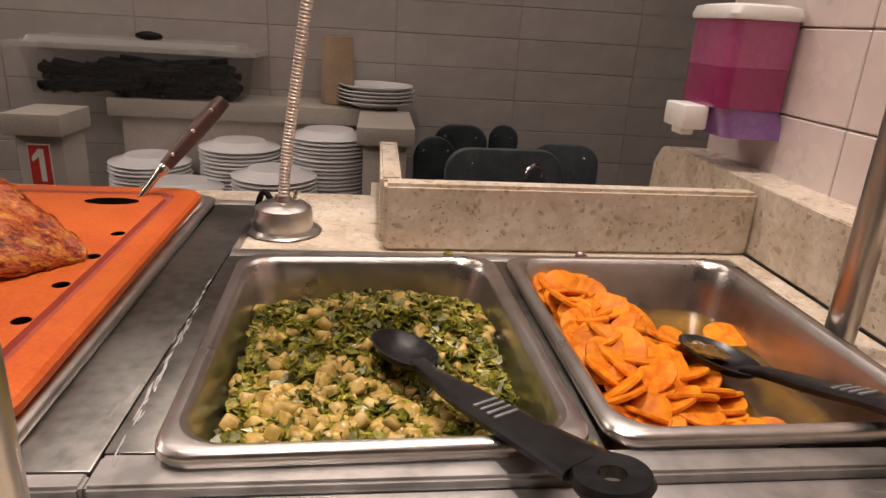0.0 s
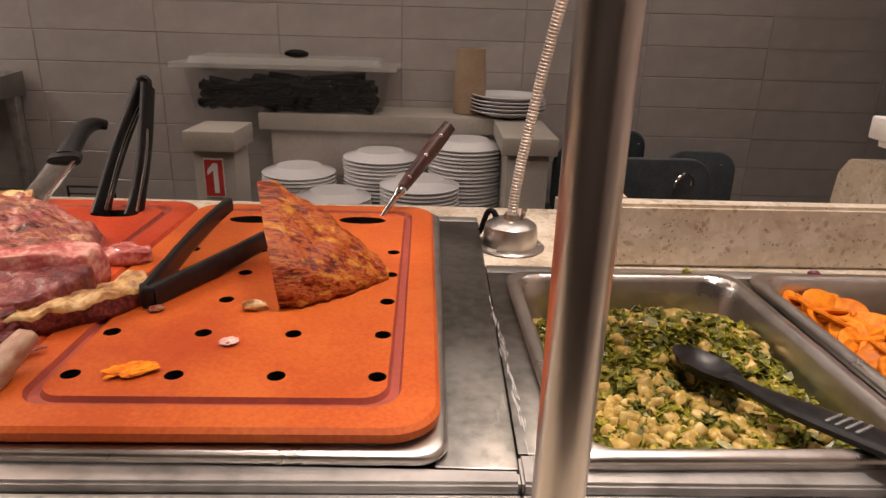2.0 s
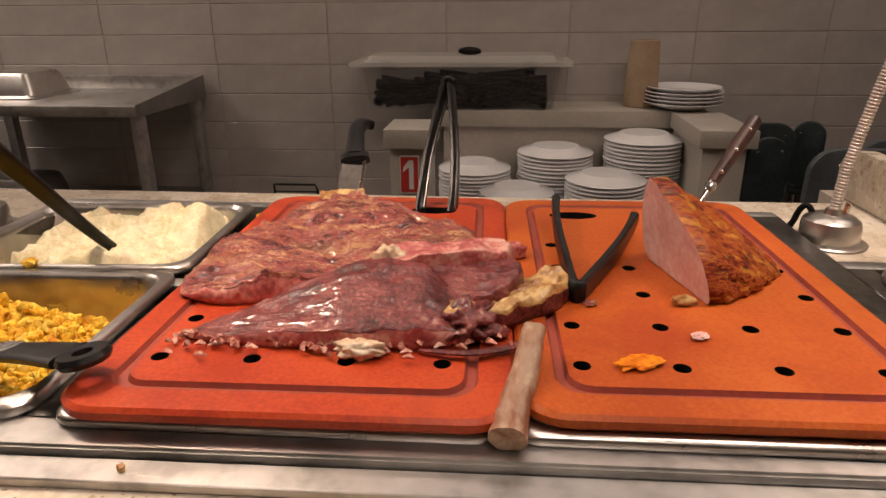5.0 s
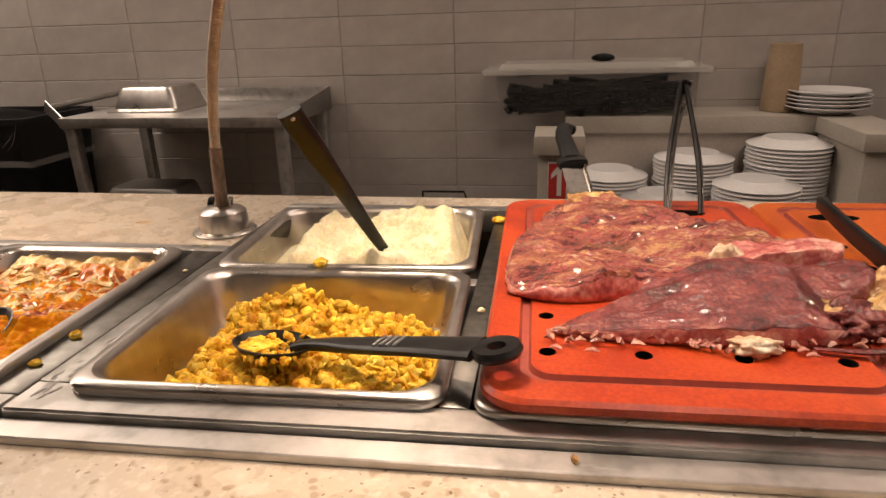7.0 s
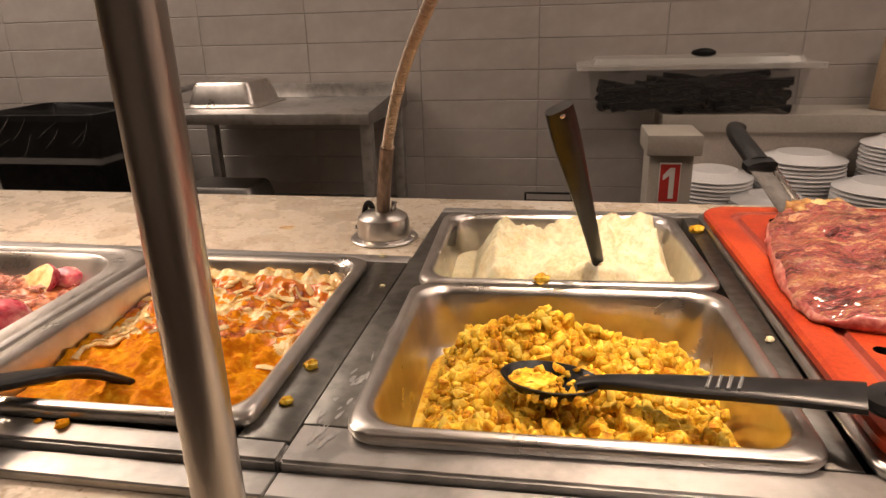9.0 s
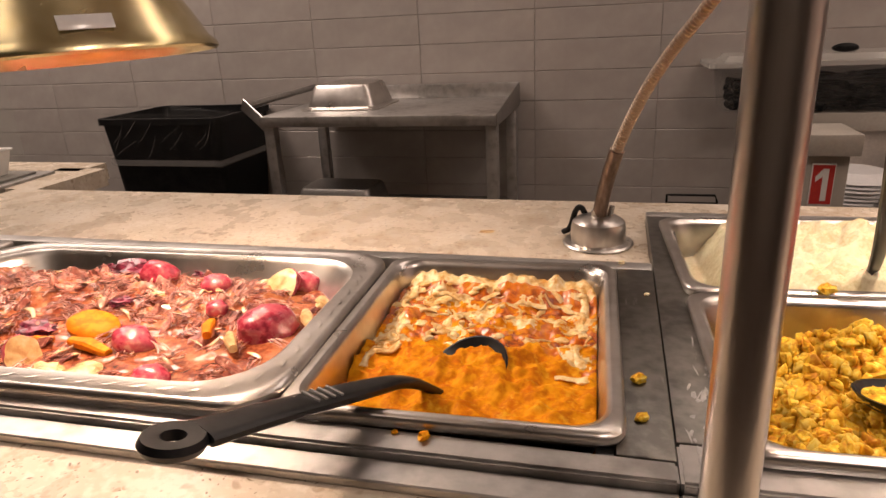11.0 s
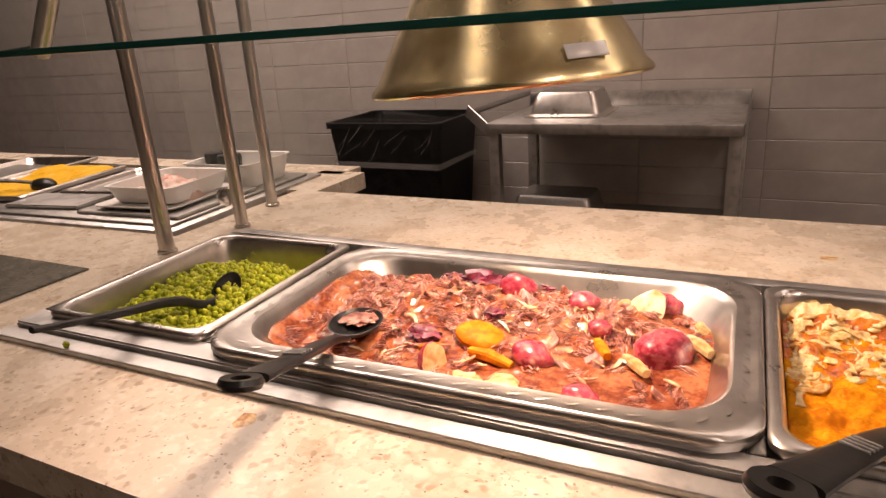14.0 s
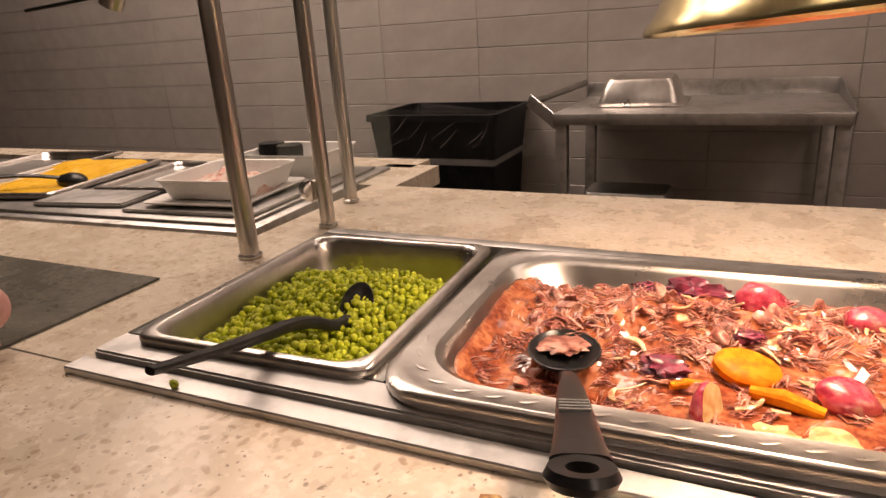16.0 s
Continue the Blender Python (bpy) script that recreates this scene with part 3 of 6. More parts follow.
def waste_bin():
    t = thing("waste_bin", -2.33, 2.37, 0, "square black waste bin with a clear bag folded over its rim", "waste bin")
    bm = bmesh.new()
    L = [(0.36, 0.30, 0.0), (0.42, 0.34, 0.70), (0.47, 0.36, 0.905), (0.49, 0.38, 0.905), (0.49, 0.38, 0.925), (0.46, 0.35, 0.925), (0.44, 0.335, 0.74), (0.41, 0.32, 0.55)]
    loft([[(px, py, z) for px, py in rr(w, d, 0.03, 5)] for w, d, z in L], bm, cap0=True, cap1=True)
    part("body", bm, RUBBER, t)
    b = bmesh.new()
    L = []
    for k, (w, d, z) in enumerate([(0.452, 0.368, 0.772), (0.462, 0.376, 0.80), (0.476, 0.385, 0.86), (0.500, 0.392, 0.915), (0.495, 0.386, 0.934), (0.462, 0.352, 0.932), (0.44, 0.33, 0.84)]):
        lp = []
        for i, (px, py) in enumerate(rr(w, d, 0.03, 10)):
            f = 1 + 0.012 * frac(px, py, z, 25) * (1 if k else 0.4)
            lp.append((px * f, py * f, z + 0.010 * frac(px, py, 3.3, 14) * (1.6 if k in (0, 4, 5) else 0.4)))
        L.append(lp)
    loft(L, b)
    bag = part("bag", b, BAG, t, "clear plastic bag", angle=80)
    b = bmesh.new()
    ring = [Vector((px * 1.006, py * 1.006, 0.776 + 0.008 * frac(px, py, 3.3, 14))) for px, py in rr(0.455, 0.37, 0.03, 8)]
    loft([[p + Vector((0, 0, dz)) for p in ring] for dz in (-0.008, 0.012)], b)
    rnd = random.Random(8)
    for k in range(11):
        x0 = rnd.uniform(-0.21, 0.19)
        zz = rnd.uniform(0.80, 0.90)
        part("bag_crease", sweep([(x0, -0.1955, zz - 0.02), (x0 + 0.03, -0.1975, zz), (x0 + rnd.uniform(0.05, 0.09), -0.199, min(0.925, zz + rnd.uniform(0.02, 0.06)))], [(0.0004, 0.0004), (0.0012, 0.0006), (0.0004, 0.0004)], n=6, smooth=1), HEM, bag)
    part("bag_hem", b, HEM, bag, "bunched plastic hem", angle=80)
    t.scale = (0.93, 0.93, 1.0)
    t.location.x += 0.005
    return t


waste_bin()


def plate_station():
    t = thing("plate_station", -0.05, 2.25, 0, "cream plate station with low ledges on three sides", "plate station", kind="structure")
    part("end_column", box(-0.440, -0.340, -0.245, -0.13, 0, 0.858, 0.002), LEDGE, t)
    part("column_cap", box(-0.450, -0.328, -0.275, -0.115, 0.858, 0.906, 0.003), LEDGE, t)
    part("back_ledge", box(-0.37, 0.415, 0.09, 0.298, 0.852, 0.90, 0.003), LEDGE, t)
    part("back_panel", box(-0.34, 0.40, 0.11, 0.13, 0, 0.852), PLASTER, t)
    part("arm_cap", box(0.31, 0.448, -0.22, 0.088, 0.856, 0.90, 0.003), LEDGE, t)
    part("arm_panel", box(0.325, 0.43, -0.20, 0.10, 0, 0.856, 0.002), LEDGE, t)
    part("shelf", box(-0.43, 0.32, -0.26, 0.11, 0.60, 0.62), LEDGE, t)
    return t


plate_station()

t = thing("number_sign", -0.441, 2.003, 0.740, "red sign with a white figure one", "sign")
part("panel", box(-0.024, 0.024, -0.004, 0, 0.0, 0.098, 0.0006), WHITE, t)
part("red_field", box(-0.022, 0.022, -0.0052, -0.0041, 0.004, 0.094), SIGNRED, t)
fig = box(-0.001, 0.0105, -0.0062, -0.0053, 0.012, 0.086, 0)
loft([[(x, y, z) for x, z in ((-0.001, 0.086), (-0.0155, 0.068), (-0.0155, 0.056), (-0.001, 0.068))] for y in (-0.0062, -0.0053)], fig, cap0=True, cap1=True)
part("figure", fig, WHITE, t, "white figure one")


def plate_mesh(r):
    return lathe([(r * 0.55, 0), (r * 0.6, 0.0), (r * 0.64, 0.004), (r * 0.97, 0.0155), (r, 0.018), (r * 0.995, 0.0195), (r * 0.66, 0.0085), (r * 0.6, 0.006), (r * 0.05, 0.0055)], 40)


def plate_stack(x, y, z, r, count, label, upside=False):
    me_ = None
    for i in range(count):
        rnd = random.Random(i * 7 + int(x * 1000))
        if me_ is None:
            me_ = finish("plate", plate_mesh(r), PORCELAIN, 40)
        ob = new("plate", me_)
        dz = 0.0106 * i
        ob.matrix_basis = pose(x + rnd.uniform(-0.002, 0.002), y + rnd.uniform(-0.002, 0.002), z + dz + (0.0195 if upside else 0), (180 if upside else 0) + rnd.uniform(-0.5, 0.5), rnd.uniform(-0.5, 0.5), rnd.uniform(0, 360))
        tagged(ob, label, "plate", "stacked plates")


STACKED = "white porcelain plate in a tall stack behind the counter"
plate_stack(0.179, 2.270, 0.622, 0.108, 21, STACKED, True)
plate_stack(-0.062, 2.290, 0.622, 0.108, 17, STACKED, True)
plate_stack(-0.291, 2.258, 0.622, 0.104, 13, STACKED, True)
plate_stack(0.056, 2.100, 0.622, 0.104, 14, STACKED, True)
plate_stack(-0.173, 2.115, 0.622, 0.100, 10, STACKED, True)
plate_stack(0.304, 2.402, 0.902, 0.110, 4, "white porcelain plate in a short stack on the ledge", False)
plate_stack(0.304, 2.402, 0.945, 0.106, 1, "white porcelain plate topping a short stack", False)


def storage_box():
    t = thing("storage_box", -0.340, 2.43, 0.902, "clear plastic box full of black utensils on the ledge", "storage box")
    bm = bmesh.new()
    loops = [[(px, py, z) for px, py in rr(w, d, 0.025, 6)] for w, d, z in ((0.545, 0.17, 0), (0.575, 0.195, 0.113), (0.625, 0.225, 0.116), (0.625, 0.225, 0.121), (0.57, 0.19, 0.119), (0.54, 0.166, 0.004))]
    loft(loops, bm, cap0=True, cap1=True)
    part("tub", bm, CLEARBOX, t)
    b = bmesh.new()
    loft([[(px, py, z) for px, py in rr(w, d, 0.025, 6)] for w, d, z in ((0.645, 0.235, 0.122), (0.645, 0.235, 0.133), (0.56, 0.19, 0.135), (0.54, 0.175, 0.150), (0.50, 0.14, 0.150))], b, cap0=True, cap1=True)
    lid = part("lid", b, CLEARLID, t)
    for sx in (-0.2, 0.2):
        part("clip", box(sx - 0.02, sx + 0.02, -0.122, -0.117, 0.114, 0.139, 0.001), CLEARBOX, lid)
    return t


storage_box()
t = thing("utensil_pile", -0.340, 2.425, 0.908, "jumbled heap of black plastic utensils inside a clear box", "utensils", kind="stuff")
bm = bmesh.new()
rnd = random.Random(5)
for i in range(260):
    ax = rnd.uniform(-0.23, 0.2)
    a = Vector((ax, rnd.uniform(-0.06, 0.06), rnd.uniform(0.008, 0.060 + 0.030 * (math.sin(ax * 23) * 0.5 + math.sin(ax * 9 + 1.2) * 0.5))))
    b = a + Vector((rnd.uniform(0.06, 0.16) * rnd.choice((-1, 1)), rnd.uniform(-0.03, 0.03), rnd.uniform(-0.015, 0.015)))
    b.x, b.y, b.z = max(-0.25, min(0.25, b.x)), max(-0.07, min(0.07, b.y)), max(0.006, min(0.090, b.z))
    sweep([a, a.lerp(b, 0.5) + Vector((0, 0, 0.004)), b], [(0.006, 0.004), (0.010, 0.005), (0.022, 0.012)], n=8, bm=bm)
for i in range(26):
    ax = rnd.uniform(-0.2, 0.2)
    merge(bm, blob(rnd.uniform(0.03, 0.06), 0.05, rnd.uniform(0.015, 0.026), 0.3, 2, i * 3.1, 3), pose(ax, rnd.uniform(-0.02, 0.01), 0.034 + 0.022 * math.sin(ax * 9 + 1.2) + rnd.uniform(-0.008, 0.012), rnd.uniform(-15, 15), rnd.uniform(-20, 20), 0))
part("utensils", bm, RUBBER, t)
solid("black_spoon", merge(bmesh.new(), blob(0.036, 0.016, 0.012, 0.12, 2, 3)), RUBBER, -0.315, 2.41, 1.062, "black plastic spoon lying on the box lid", "spoon", 12)
solid("paper_tube", lathe([(0.049, 0), (0.048, 0.05), (0.042, 0.186), (0.038, 0.187), (0.034, 0.1)], 30), TAN, 0.192, 2.445, 0.902, "plain tan cardboard cup stack standing upturned on the ledge", "cup")


# ---- chairs behind the low wall ----
def stack_chair(x, y, z, rz, mat, label, w=0.20, h=0.20, chrome=False):
    t = thing("child_seat", x, y, 0, label, "chair", rz, group="plastic seats by the wall")
    bm = bmesh.new()
    loops = []
    for k, (s, yy) in enumerate(((0.90, -0.012), (0.98, -0.010), (1.0, -0.004), (1.0, 0.004), (0.98, 0.010), (0.90, 0.012))):
        loops.append([(px * s, yy + 0.25 * px * px, z - h / 2 + py * s) for px, py in rr(w, h, 0.055, 7)])
    loft(loops, bm, cap0=True, cap1=True)
    part("backrest", bm, mat, t)
    part("seat", box(-w / 2 + 0.01, w / 2 - 0.01, 0.0, 0.18, z - h - 0.03, z - h + 0.0, 0.012), mat, t)
    leg = part("leg", sweep([(0, 0.02, z - h), (0, 0.0, 0)], (0.011, 0.011)), CHROME, t, m=pose(-w / 2 + 0.03, 0, 0))
    again(leg, t, pose(w / 2 - 0.03, 0, 0))
    again(leg, t, pose(-w / 2 + 0.03, 0.15, 0))
    again(leg, t, pose(w / 2 - 0.03, 0.15, 0))
    rv = part("rivet", blob(0.004, 0.002, 0.004, 0, 1, 0, 2), CHROME, t, m=pose(-w * 0.28, -0.0105, z - 0.035))
    again(rv, t, pose(w * 0.28, -0.0105, z - 0.035))
    return t


SEATD = "dark green moulded plastic child seat stacked by the wall"
stack_chair(0.456, 2.12, 0.870, 4, CHAIRDARK, SEATD, 0.108, 0.2)
stack_chair(0.556, 2.40, 0.860, -6, CHAIRDARK, SEATD, 0.16, 0.2)
stack_chair(0.695, 2.45, 0.858, -20, CHAIRDARK, SEATD, 0.09, 0.2)
seat = stack_chair(0.594, 1.90, 0.886, 2, CHAIR, "slate grey moulded plastic child seat with a chrome hoop", 0.27, 0.2)
part("hoop", sweep([(0.024 * math.cos(a), 0, 0.026 * math.sin(a)) for a in [math.pi * i / 12 for i in range(13)]], (0.005, 0.005)), CHROME, seat, "chrome hoop", m=pose(0.062, -0.03, 0.83, 0, 0, 20))
stack_chair(0.818, 2.20, 0.850, -8, CHAIR, "slate grey moulded plastic child seat by the wall", 0.19, 0.2)


# ---- stone upstands and tiled pier ----
def slab(pts, z0, z1, bevel=0.004):
    bm = loft([[(x, y, z) for x, y in pts] for z in (z0, z1)], cap0=True, cap1=True)
    bmesh.ops.recalc_face_normals(bm, faces=bm.faces)
    bmesh.ops.bevel(bm, geom=[e for e in bm.edges], offset=bevel, segments=2, affect="EDGES")
    return bm


t = thing("stone_upstand", 0.316, 1.172, 0.9, "low speckled quartz upstand closing the counter end", "upstand", kind="structure")
part("front_slab", slab([(0.0, 0.0), (0.436, 0.012), (0.436, 0.036), (0.0, 0.030)], 0, 0.077), STONE, t)
bm = bmesh.new()
prof = [(0.031, 0), (0.031, 0.077), (0.25, 0.077), (0.285, 0.071), (0.30, 0.048), (0.30, 0)]
loft([[(xx, yy, zz) for yy, zz in prof] for xx in (-0.004, 0.02)], bm, cap0=True, cap1=True)
bmesh.ops.bevel(bm, geom=bm.edges[:], offset=0.003, segments=2, affect="EDGES")
part("return_slab", bm, STONE, t)
bm = bmesh.new()
prof = [(-0.62, 0), (-0.62, 0.086), (0.25, 0.086), (0.295, 0.08), (0.315, 0.055), (0.32, 0)]
loft([[(xx, yy, zz) for yy, zz in prof] for xx in (0.437, 0.498)], bm, cap0=True, cap1=True)
bmesh.ops.bevel(bm, geom=bm.edges[:], offset=0.003, segments=2, affect="EDGES")
part("side_slab", bm, STONE, t)
pier = solid("wall_pier", box(0.815, 1.4, -0.2, 1.437, 0, 2.7), PINKGROUT, 0, 0, 0, "pale pink tiled wall pier at the counter end", "wall", kind="structure")


def soap_dispenser():
    t = thing("soap_dispenser", 0.808, 1.31, 1.028, "purple soap dispenser with white lid and push lever", "soap dispenser")

    def shell(z0, z1, inset, y0=-0.055, y1=0.055):
        b = bmesh.new()
        loft([[(-0.085 + inset + (0.012 if z < 0.02 else 0) + px + 0.04, py, z) for px, py in rr(0.09 - 2 * inset, 0.11 - 2 * inset, 0.016, 5)] for z in (z0, z1)], b, cap0=True, cap1=True)
        return b
    part("tank", shell(0.085, 0.14, 0.0), SOAPTOP, t, "translucent magenta upper tank")
    part("soap", shell(0.036, 0.0848, 0.0), SOAP, t, "dark magenta soap")
    part("foot", shell(0.0, 0.0358, 0.003), VIOLET, t, "violet lower shell")
    b = bmesh.new()
    loft([[(-0.047 + px, py, z) for px, py in rr(w, d, 0.016, 5)] for w, d, z in ((0.094, 0.114, 0.1402), (0.096, 0.116, 0.146), (0.09, 0.11, 0.155), (0.07, 0.09, 0.158))], b, cap0=True, cap1=True)
    part("lid", b, WHITE, t, "white lid")
    b = box(-0.118, -0.086, -0.03, 0.03, 0.006, 0.036, 0.003)
    part("lever", b, WHITE, t, "white push lever")
    part("nozzle", box(-0.112, -0.094, -0.014, 0.014, -0.003, 0.006, 0.002), WHITE, t)
    return t


soap_dispenser()


# ---- lamps on the counter ----
SLEEVE = shader("bronzed_sleeve", ((0.12, 0.085, 0.065), (0.26, 0.19, 0.15)), scale=30, rough=0.35, metal=0.8, bump=0.1, stretch=(1, 1, 0.3))


def gooseneck(x, y, pts, mat, label):
    t = thing("gooseneck_lamp", x, y, 0.9, label, "heat lamp", group="gooseneck heat lamps")
    bs = part("base", lathe([(0.042, 0), (0.044, 0.002), (0.042, 0.004), (0.034, 0.005), (0.034, 0.022), (0.032, 0.030), (0.025, 0.035), (0.010, 0.037), (0.009, 0.044)], 36), PANSTEEL, t)
    for a in range(3):
        part("screw", blob(0.003, 0.003, 0.0015, 0, 1, 0, 1), CHROME, bs, m=pose(0.037 * math.cos(a * 2.1), 0.037 * math.sin(a * 2.1), 0.0045))
    p = [Vector(q) - Vector((x, y, 0.9)) for q in pts]
    for _ in range(3):
        q = [p[0]]
        for a, b in zip(p, p[1:]):
            q += [a.lerp(b, 0.25), a.lerp(b, 0.75)]
        p = q + [p[-1]]
    length = [0.0]
    for a, b in zip(p, p[1:]):
        length.append(length[-1] + (b - a).length)
    fine, k = [], 0
    step = 0.0010
    for i in range(int(length[-1] / step)):
        s = i * step
        while length[k + 1] < s:
            k += 1
        fine.append(p[k].lerp(p[k + 1], (s - length[k]) / (length[k + 1] - length[k])))
    part("neck", sweep(fine, [((0.0059, 0.0059) if (i // 2) % 2 else (0.0068, 0.0068)) for i in range(len(fine))], n=12), mat, t, "ribbed flexible neck")
    if mat is NECKTAN:
        part("sleeve", sweep([Vector((0, 0, 0.03))] + fine[::8][:14], (0.0088, 0.0088), n=14), SLEEVE, t, "dark brown lower sleeve")
    part("lever", sweep([(0.012, 0.0, 0.026), (0.016, 0.0, 0.05)], (0.0035, 0.0035)), CHROME, t)
    part("cable", sweep([(-0.014, 0.014, 0.026), (-0.022, 0.018, 0.044), (-0.030, 0.022, 0.038), (-0.036, 0.026, 0.010), (-0.046, 0.03, 0.004)], (0.0038, 0.0038), smooth=2), RUBBER, t)
    return t


gooseneck(0.200, 1.235, [(0.200, 1.235, 0.928), (0.203, 1.235, 0.98), (0.214, 1.235, 1.05), (0.233, 1.223, 1.17), (0.257, 1.188, 1.29), (0.287, 1.108, 1.40)], NECK, "chrome based gooseneck heat lamp on the stone counter")
gooseneck(-0.914, 1.213, [(-0.914, 1.213, 0.928), (-0.909, 1.207, 0.97), (-0.892, 1.180, 1.04), (-0.859, 1.135, 1.12), (-0.812, 1.080, 1.19), (-0.74, 1.01, 1.30), (-0.68, 0.97, 1.42)], NECKTAN, "gooseneck heat lamp with copper ribbed neck on the counter")


def heat_shade(x, y, z, label, r=0.140):
    t = thing("heat_lamp_shade", x, y, z, label, "lamp shade", group="heat lamp shades")
    prof = [(r - 0.001, 0.0), (r + 0.001, 0.002), (r, 0.006), (r - 0.006, 0.012), (r * 0.86, 0.034), (r * 0.66, 0.075), (r * 0.56, 0.10), (r * 0.42, 0.125), (r * 0.2, 0.135),
            (r * 0.2, 0.132), (r * 0.41, 0.122), (r * 0.55, 0.098), (r * 0.65, 0.073), (r * 0.85, 0.031), (r - 0.009, 0.008)]
    part("shade", lathe(prof, 48, closed=True), GOLD, t)
    part("stem", lathe([(0.012, 0.13), (0.012, 2.7 - z)], 16), GOLD, t)
    lb = box(-0.019, 0.019, -0.0004, 0.0004, -0.006, 0.006, 0.0004)
    a, f = radians(-38.5), radians(26)
    nrm = Vector((math.cos(a) * math.cos(f), math.sin(a) * math.cos(f), math.sin(f)))
    tan = Vector((-math.sin(a), math.cos(a), 0))
    m = Matrix((tan, -nrm, tan.cross(-nrm))).transposed().to_4x4()
    m.translation = Vector((math.cos(a) * r * 0.913, math.sin(a) * r * 0.913, 0.0215)) + nrm * 0.0010
    part("sticker", lb, PORCELAIN, t, "worn white sticker", m=m)
    return t


heat_shade(-1.360, 0.897, 1.158, "gold conical heat lamp shade hanging over the stew", 0.124).rotation_euler = (radians(-1.5), radians(-3.9), 0)
heat_shade(-0.66, 0.97, 1.425, "gold conical heat lamp shade on a gooseneck", 0.1)
heat_shade(0.29, 1.06, 1.41, "gold conical heat lamp shade on a gooseneck", 0.1)

# ---- sneeze guard glass ----
t = thing("sneeze_guard_glass", -1.43, 0.74, 1.2105, "clear glass sneeze guard pane with green polished edge", "glass pane")
b = bmesh.new()
loft([[(xx, yy, zz) for xx, yy, zz in ((-0.60, 0, 0.006), (0.59, 0, 0.006), (0.59, 0.10, 0.30), (-0.60, 0.10, 0.30))], [(-0.60, 0.006, 0.004), (0.59, 0.006, 0.004), (0.59, 0.106, 0.298), (-0.60, 0.106, 0.298)]], b, cap0=True, cap1=True)
part("pane", b, GLASS, t).visible_shadow = False
part("edge", box(-0.60, 0.59, -0.001, 0.007, -0.001, 0.0055, 0.001), GLASSEDGE, t, "green glass edge")

# ---- food materials ----
MASH = shader("mashed_potato_cream", ((0.55, 0.48, 0.28), (0.65, 0.59, 0.39), (0.71, 0.65, 0.46)), scale=35, rough=0.55, bump=0.35, fine=300, subsurface=0.15)
STUFF = shader("stuffing_yellow", ((0.46, 0.19, 0.008), (0.62, 0.34, 0.015), (0.69, 0.45, 0.03), (0.72, 0.53, 0.10)), scale=60, rough=0.55, bump=0.4, fine=350, random_tint=0.25, island=True, spec=0.2)
SWEET = shader("sweet_potato_orange", ((0.48, 0.145, 0.001), (0.61, 0.225, 0.001), (0.69, 0.30, 0.003)), scale=45, rough=0.6, bump=0.8, fine=220, spec=0.06)
CREAM = shader("melted_marshmallow", ((0.54, 0.27, 0.05), (0.70, 0.48, 0.19), (0.78, 0.64, 0.36)), scale=50, rough=0.4, bump=0.3, fine=240, coat=0.2)
SYRUP = shader("burnt_syrup", ((0.24, 0.045, 0.008), (0.50, 0.12, 0.008), (0.62, 0.20, 0.010)), scale=50, rough=0.22, bump=0.25, coat=0.3)
LEAF = shader("cooked_chard", ((0.045, 0.052, 0.004), (0.15, 0.145, 0.010), (0.32, 0.29, 0.03)), scale=60, rough=0.35, bump=0.3, fine=300, random_tint=0.5, island=True, coat=0.12, spec=0.3)
STALK = shader("potato_cubes", ((0.30, 0.20, 0.04), (0.43, 0.30, 0.08), (0.52, 0.39, 0.14)), scale=60, rough=0.42, bump=0.2, random_tint=0.18, coat=0.15, spec=0.25)
BROTH = shader("orange_broth", ((0.30, 0.15, 0.010), (0.46, 0.25, 0.02)), scale=20, rough=0.08, bump=0.05, coat=0.3, transmission=0.7)
CARROT = shader("cooked_carrot", ((0.57, 0.145, 0.002), (0.68, 0.195, 0.003), (0.74, 0.26, 0.006)), scale=70, rough=0.48, bump=0.15, random_tint=0.14, spec=0.14)
PEA = shader("green_pea", ((0.23, 0.27, 0.007), (0.34, 0.38, 0.012), (0.43, 0.45, 0.03)), scale=60, rough=0.45, bump=0.12, random_tint=0.28, coat=0.03, spec=0.22)
PEAJ = shader("green_peas_heap", ((0.23, 0.27, 0.007), (0.34, 0.38, 0.012), (0.43, 0.45, 0.03)), scale=60, rough=0.45, bump=0.12, random_tint=0.28, coat=0.03, island=True, spec=0.22)
SAUCE = shader("stew_gravy", ((0.18, 0.036, 0.015), (0.33, 0.090, 0.034), (0.46, 0.175, 0.075)), scale=30, rough=0.16, bump=0.3, fine=180, coat=0.5)
SHRED = shader("shredded_beef", ((0.24, 0.062, 0.044), (0.45, 0.17, 0.12), (0.64, 0.36, 0.28)), scale=60, rough=0.35, bump=0.3, random_tint=0.4, island=True, coat=0.3)
REDSKIN = shader("red_potato_skin", ((0.28, 0.020, 0.040), (0.47, 0.048, 0.085), (0.55, 0.105, 0.125), (0.62, 0.32, 0.26)), scale=40, rough=0.28, bump=0.25, coat=0.35, spread=(0.38, 0.66), random_tint=0.2)
FLESH = shader("potato_flesh", ((0.50, 0.26, 0.09), (0.64, 0.44, 0.19), (0.72, 0.55, 0.30)), scale=50, rough=0.35, bump=0.1, coat=0.3)
ONION = shader("purple_cabbage", ((0.08, 0.010, 0.022), (0.24, 0.035, 0.070)), scale=80, rough=0.3, bump=0.3, coat=0.3)
BEEF = shader("roast_beef_crust", ((0.07, 0.013, 0.012), (0.23, 0.040, 0.037), (0.38, 0.095, 0.082), (0.22, 0.040, 0.036), (0.50, 0.26, 0.13)), scale=30, rough=0.32, bump=1.0, fine=260, coat=0.42, stretch=(0.7, 2.8, 1), spread=(0.43, 0.57), dist=0.007, spec=0.3)
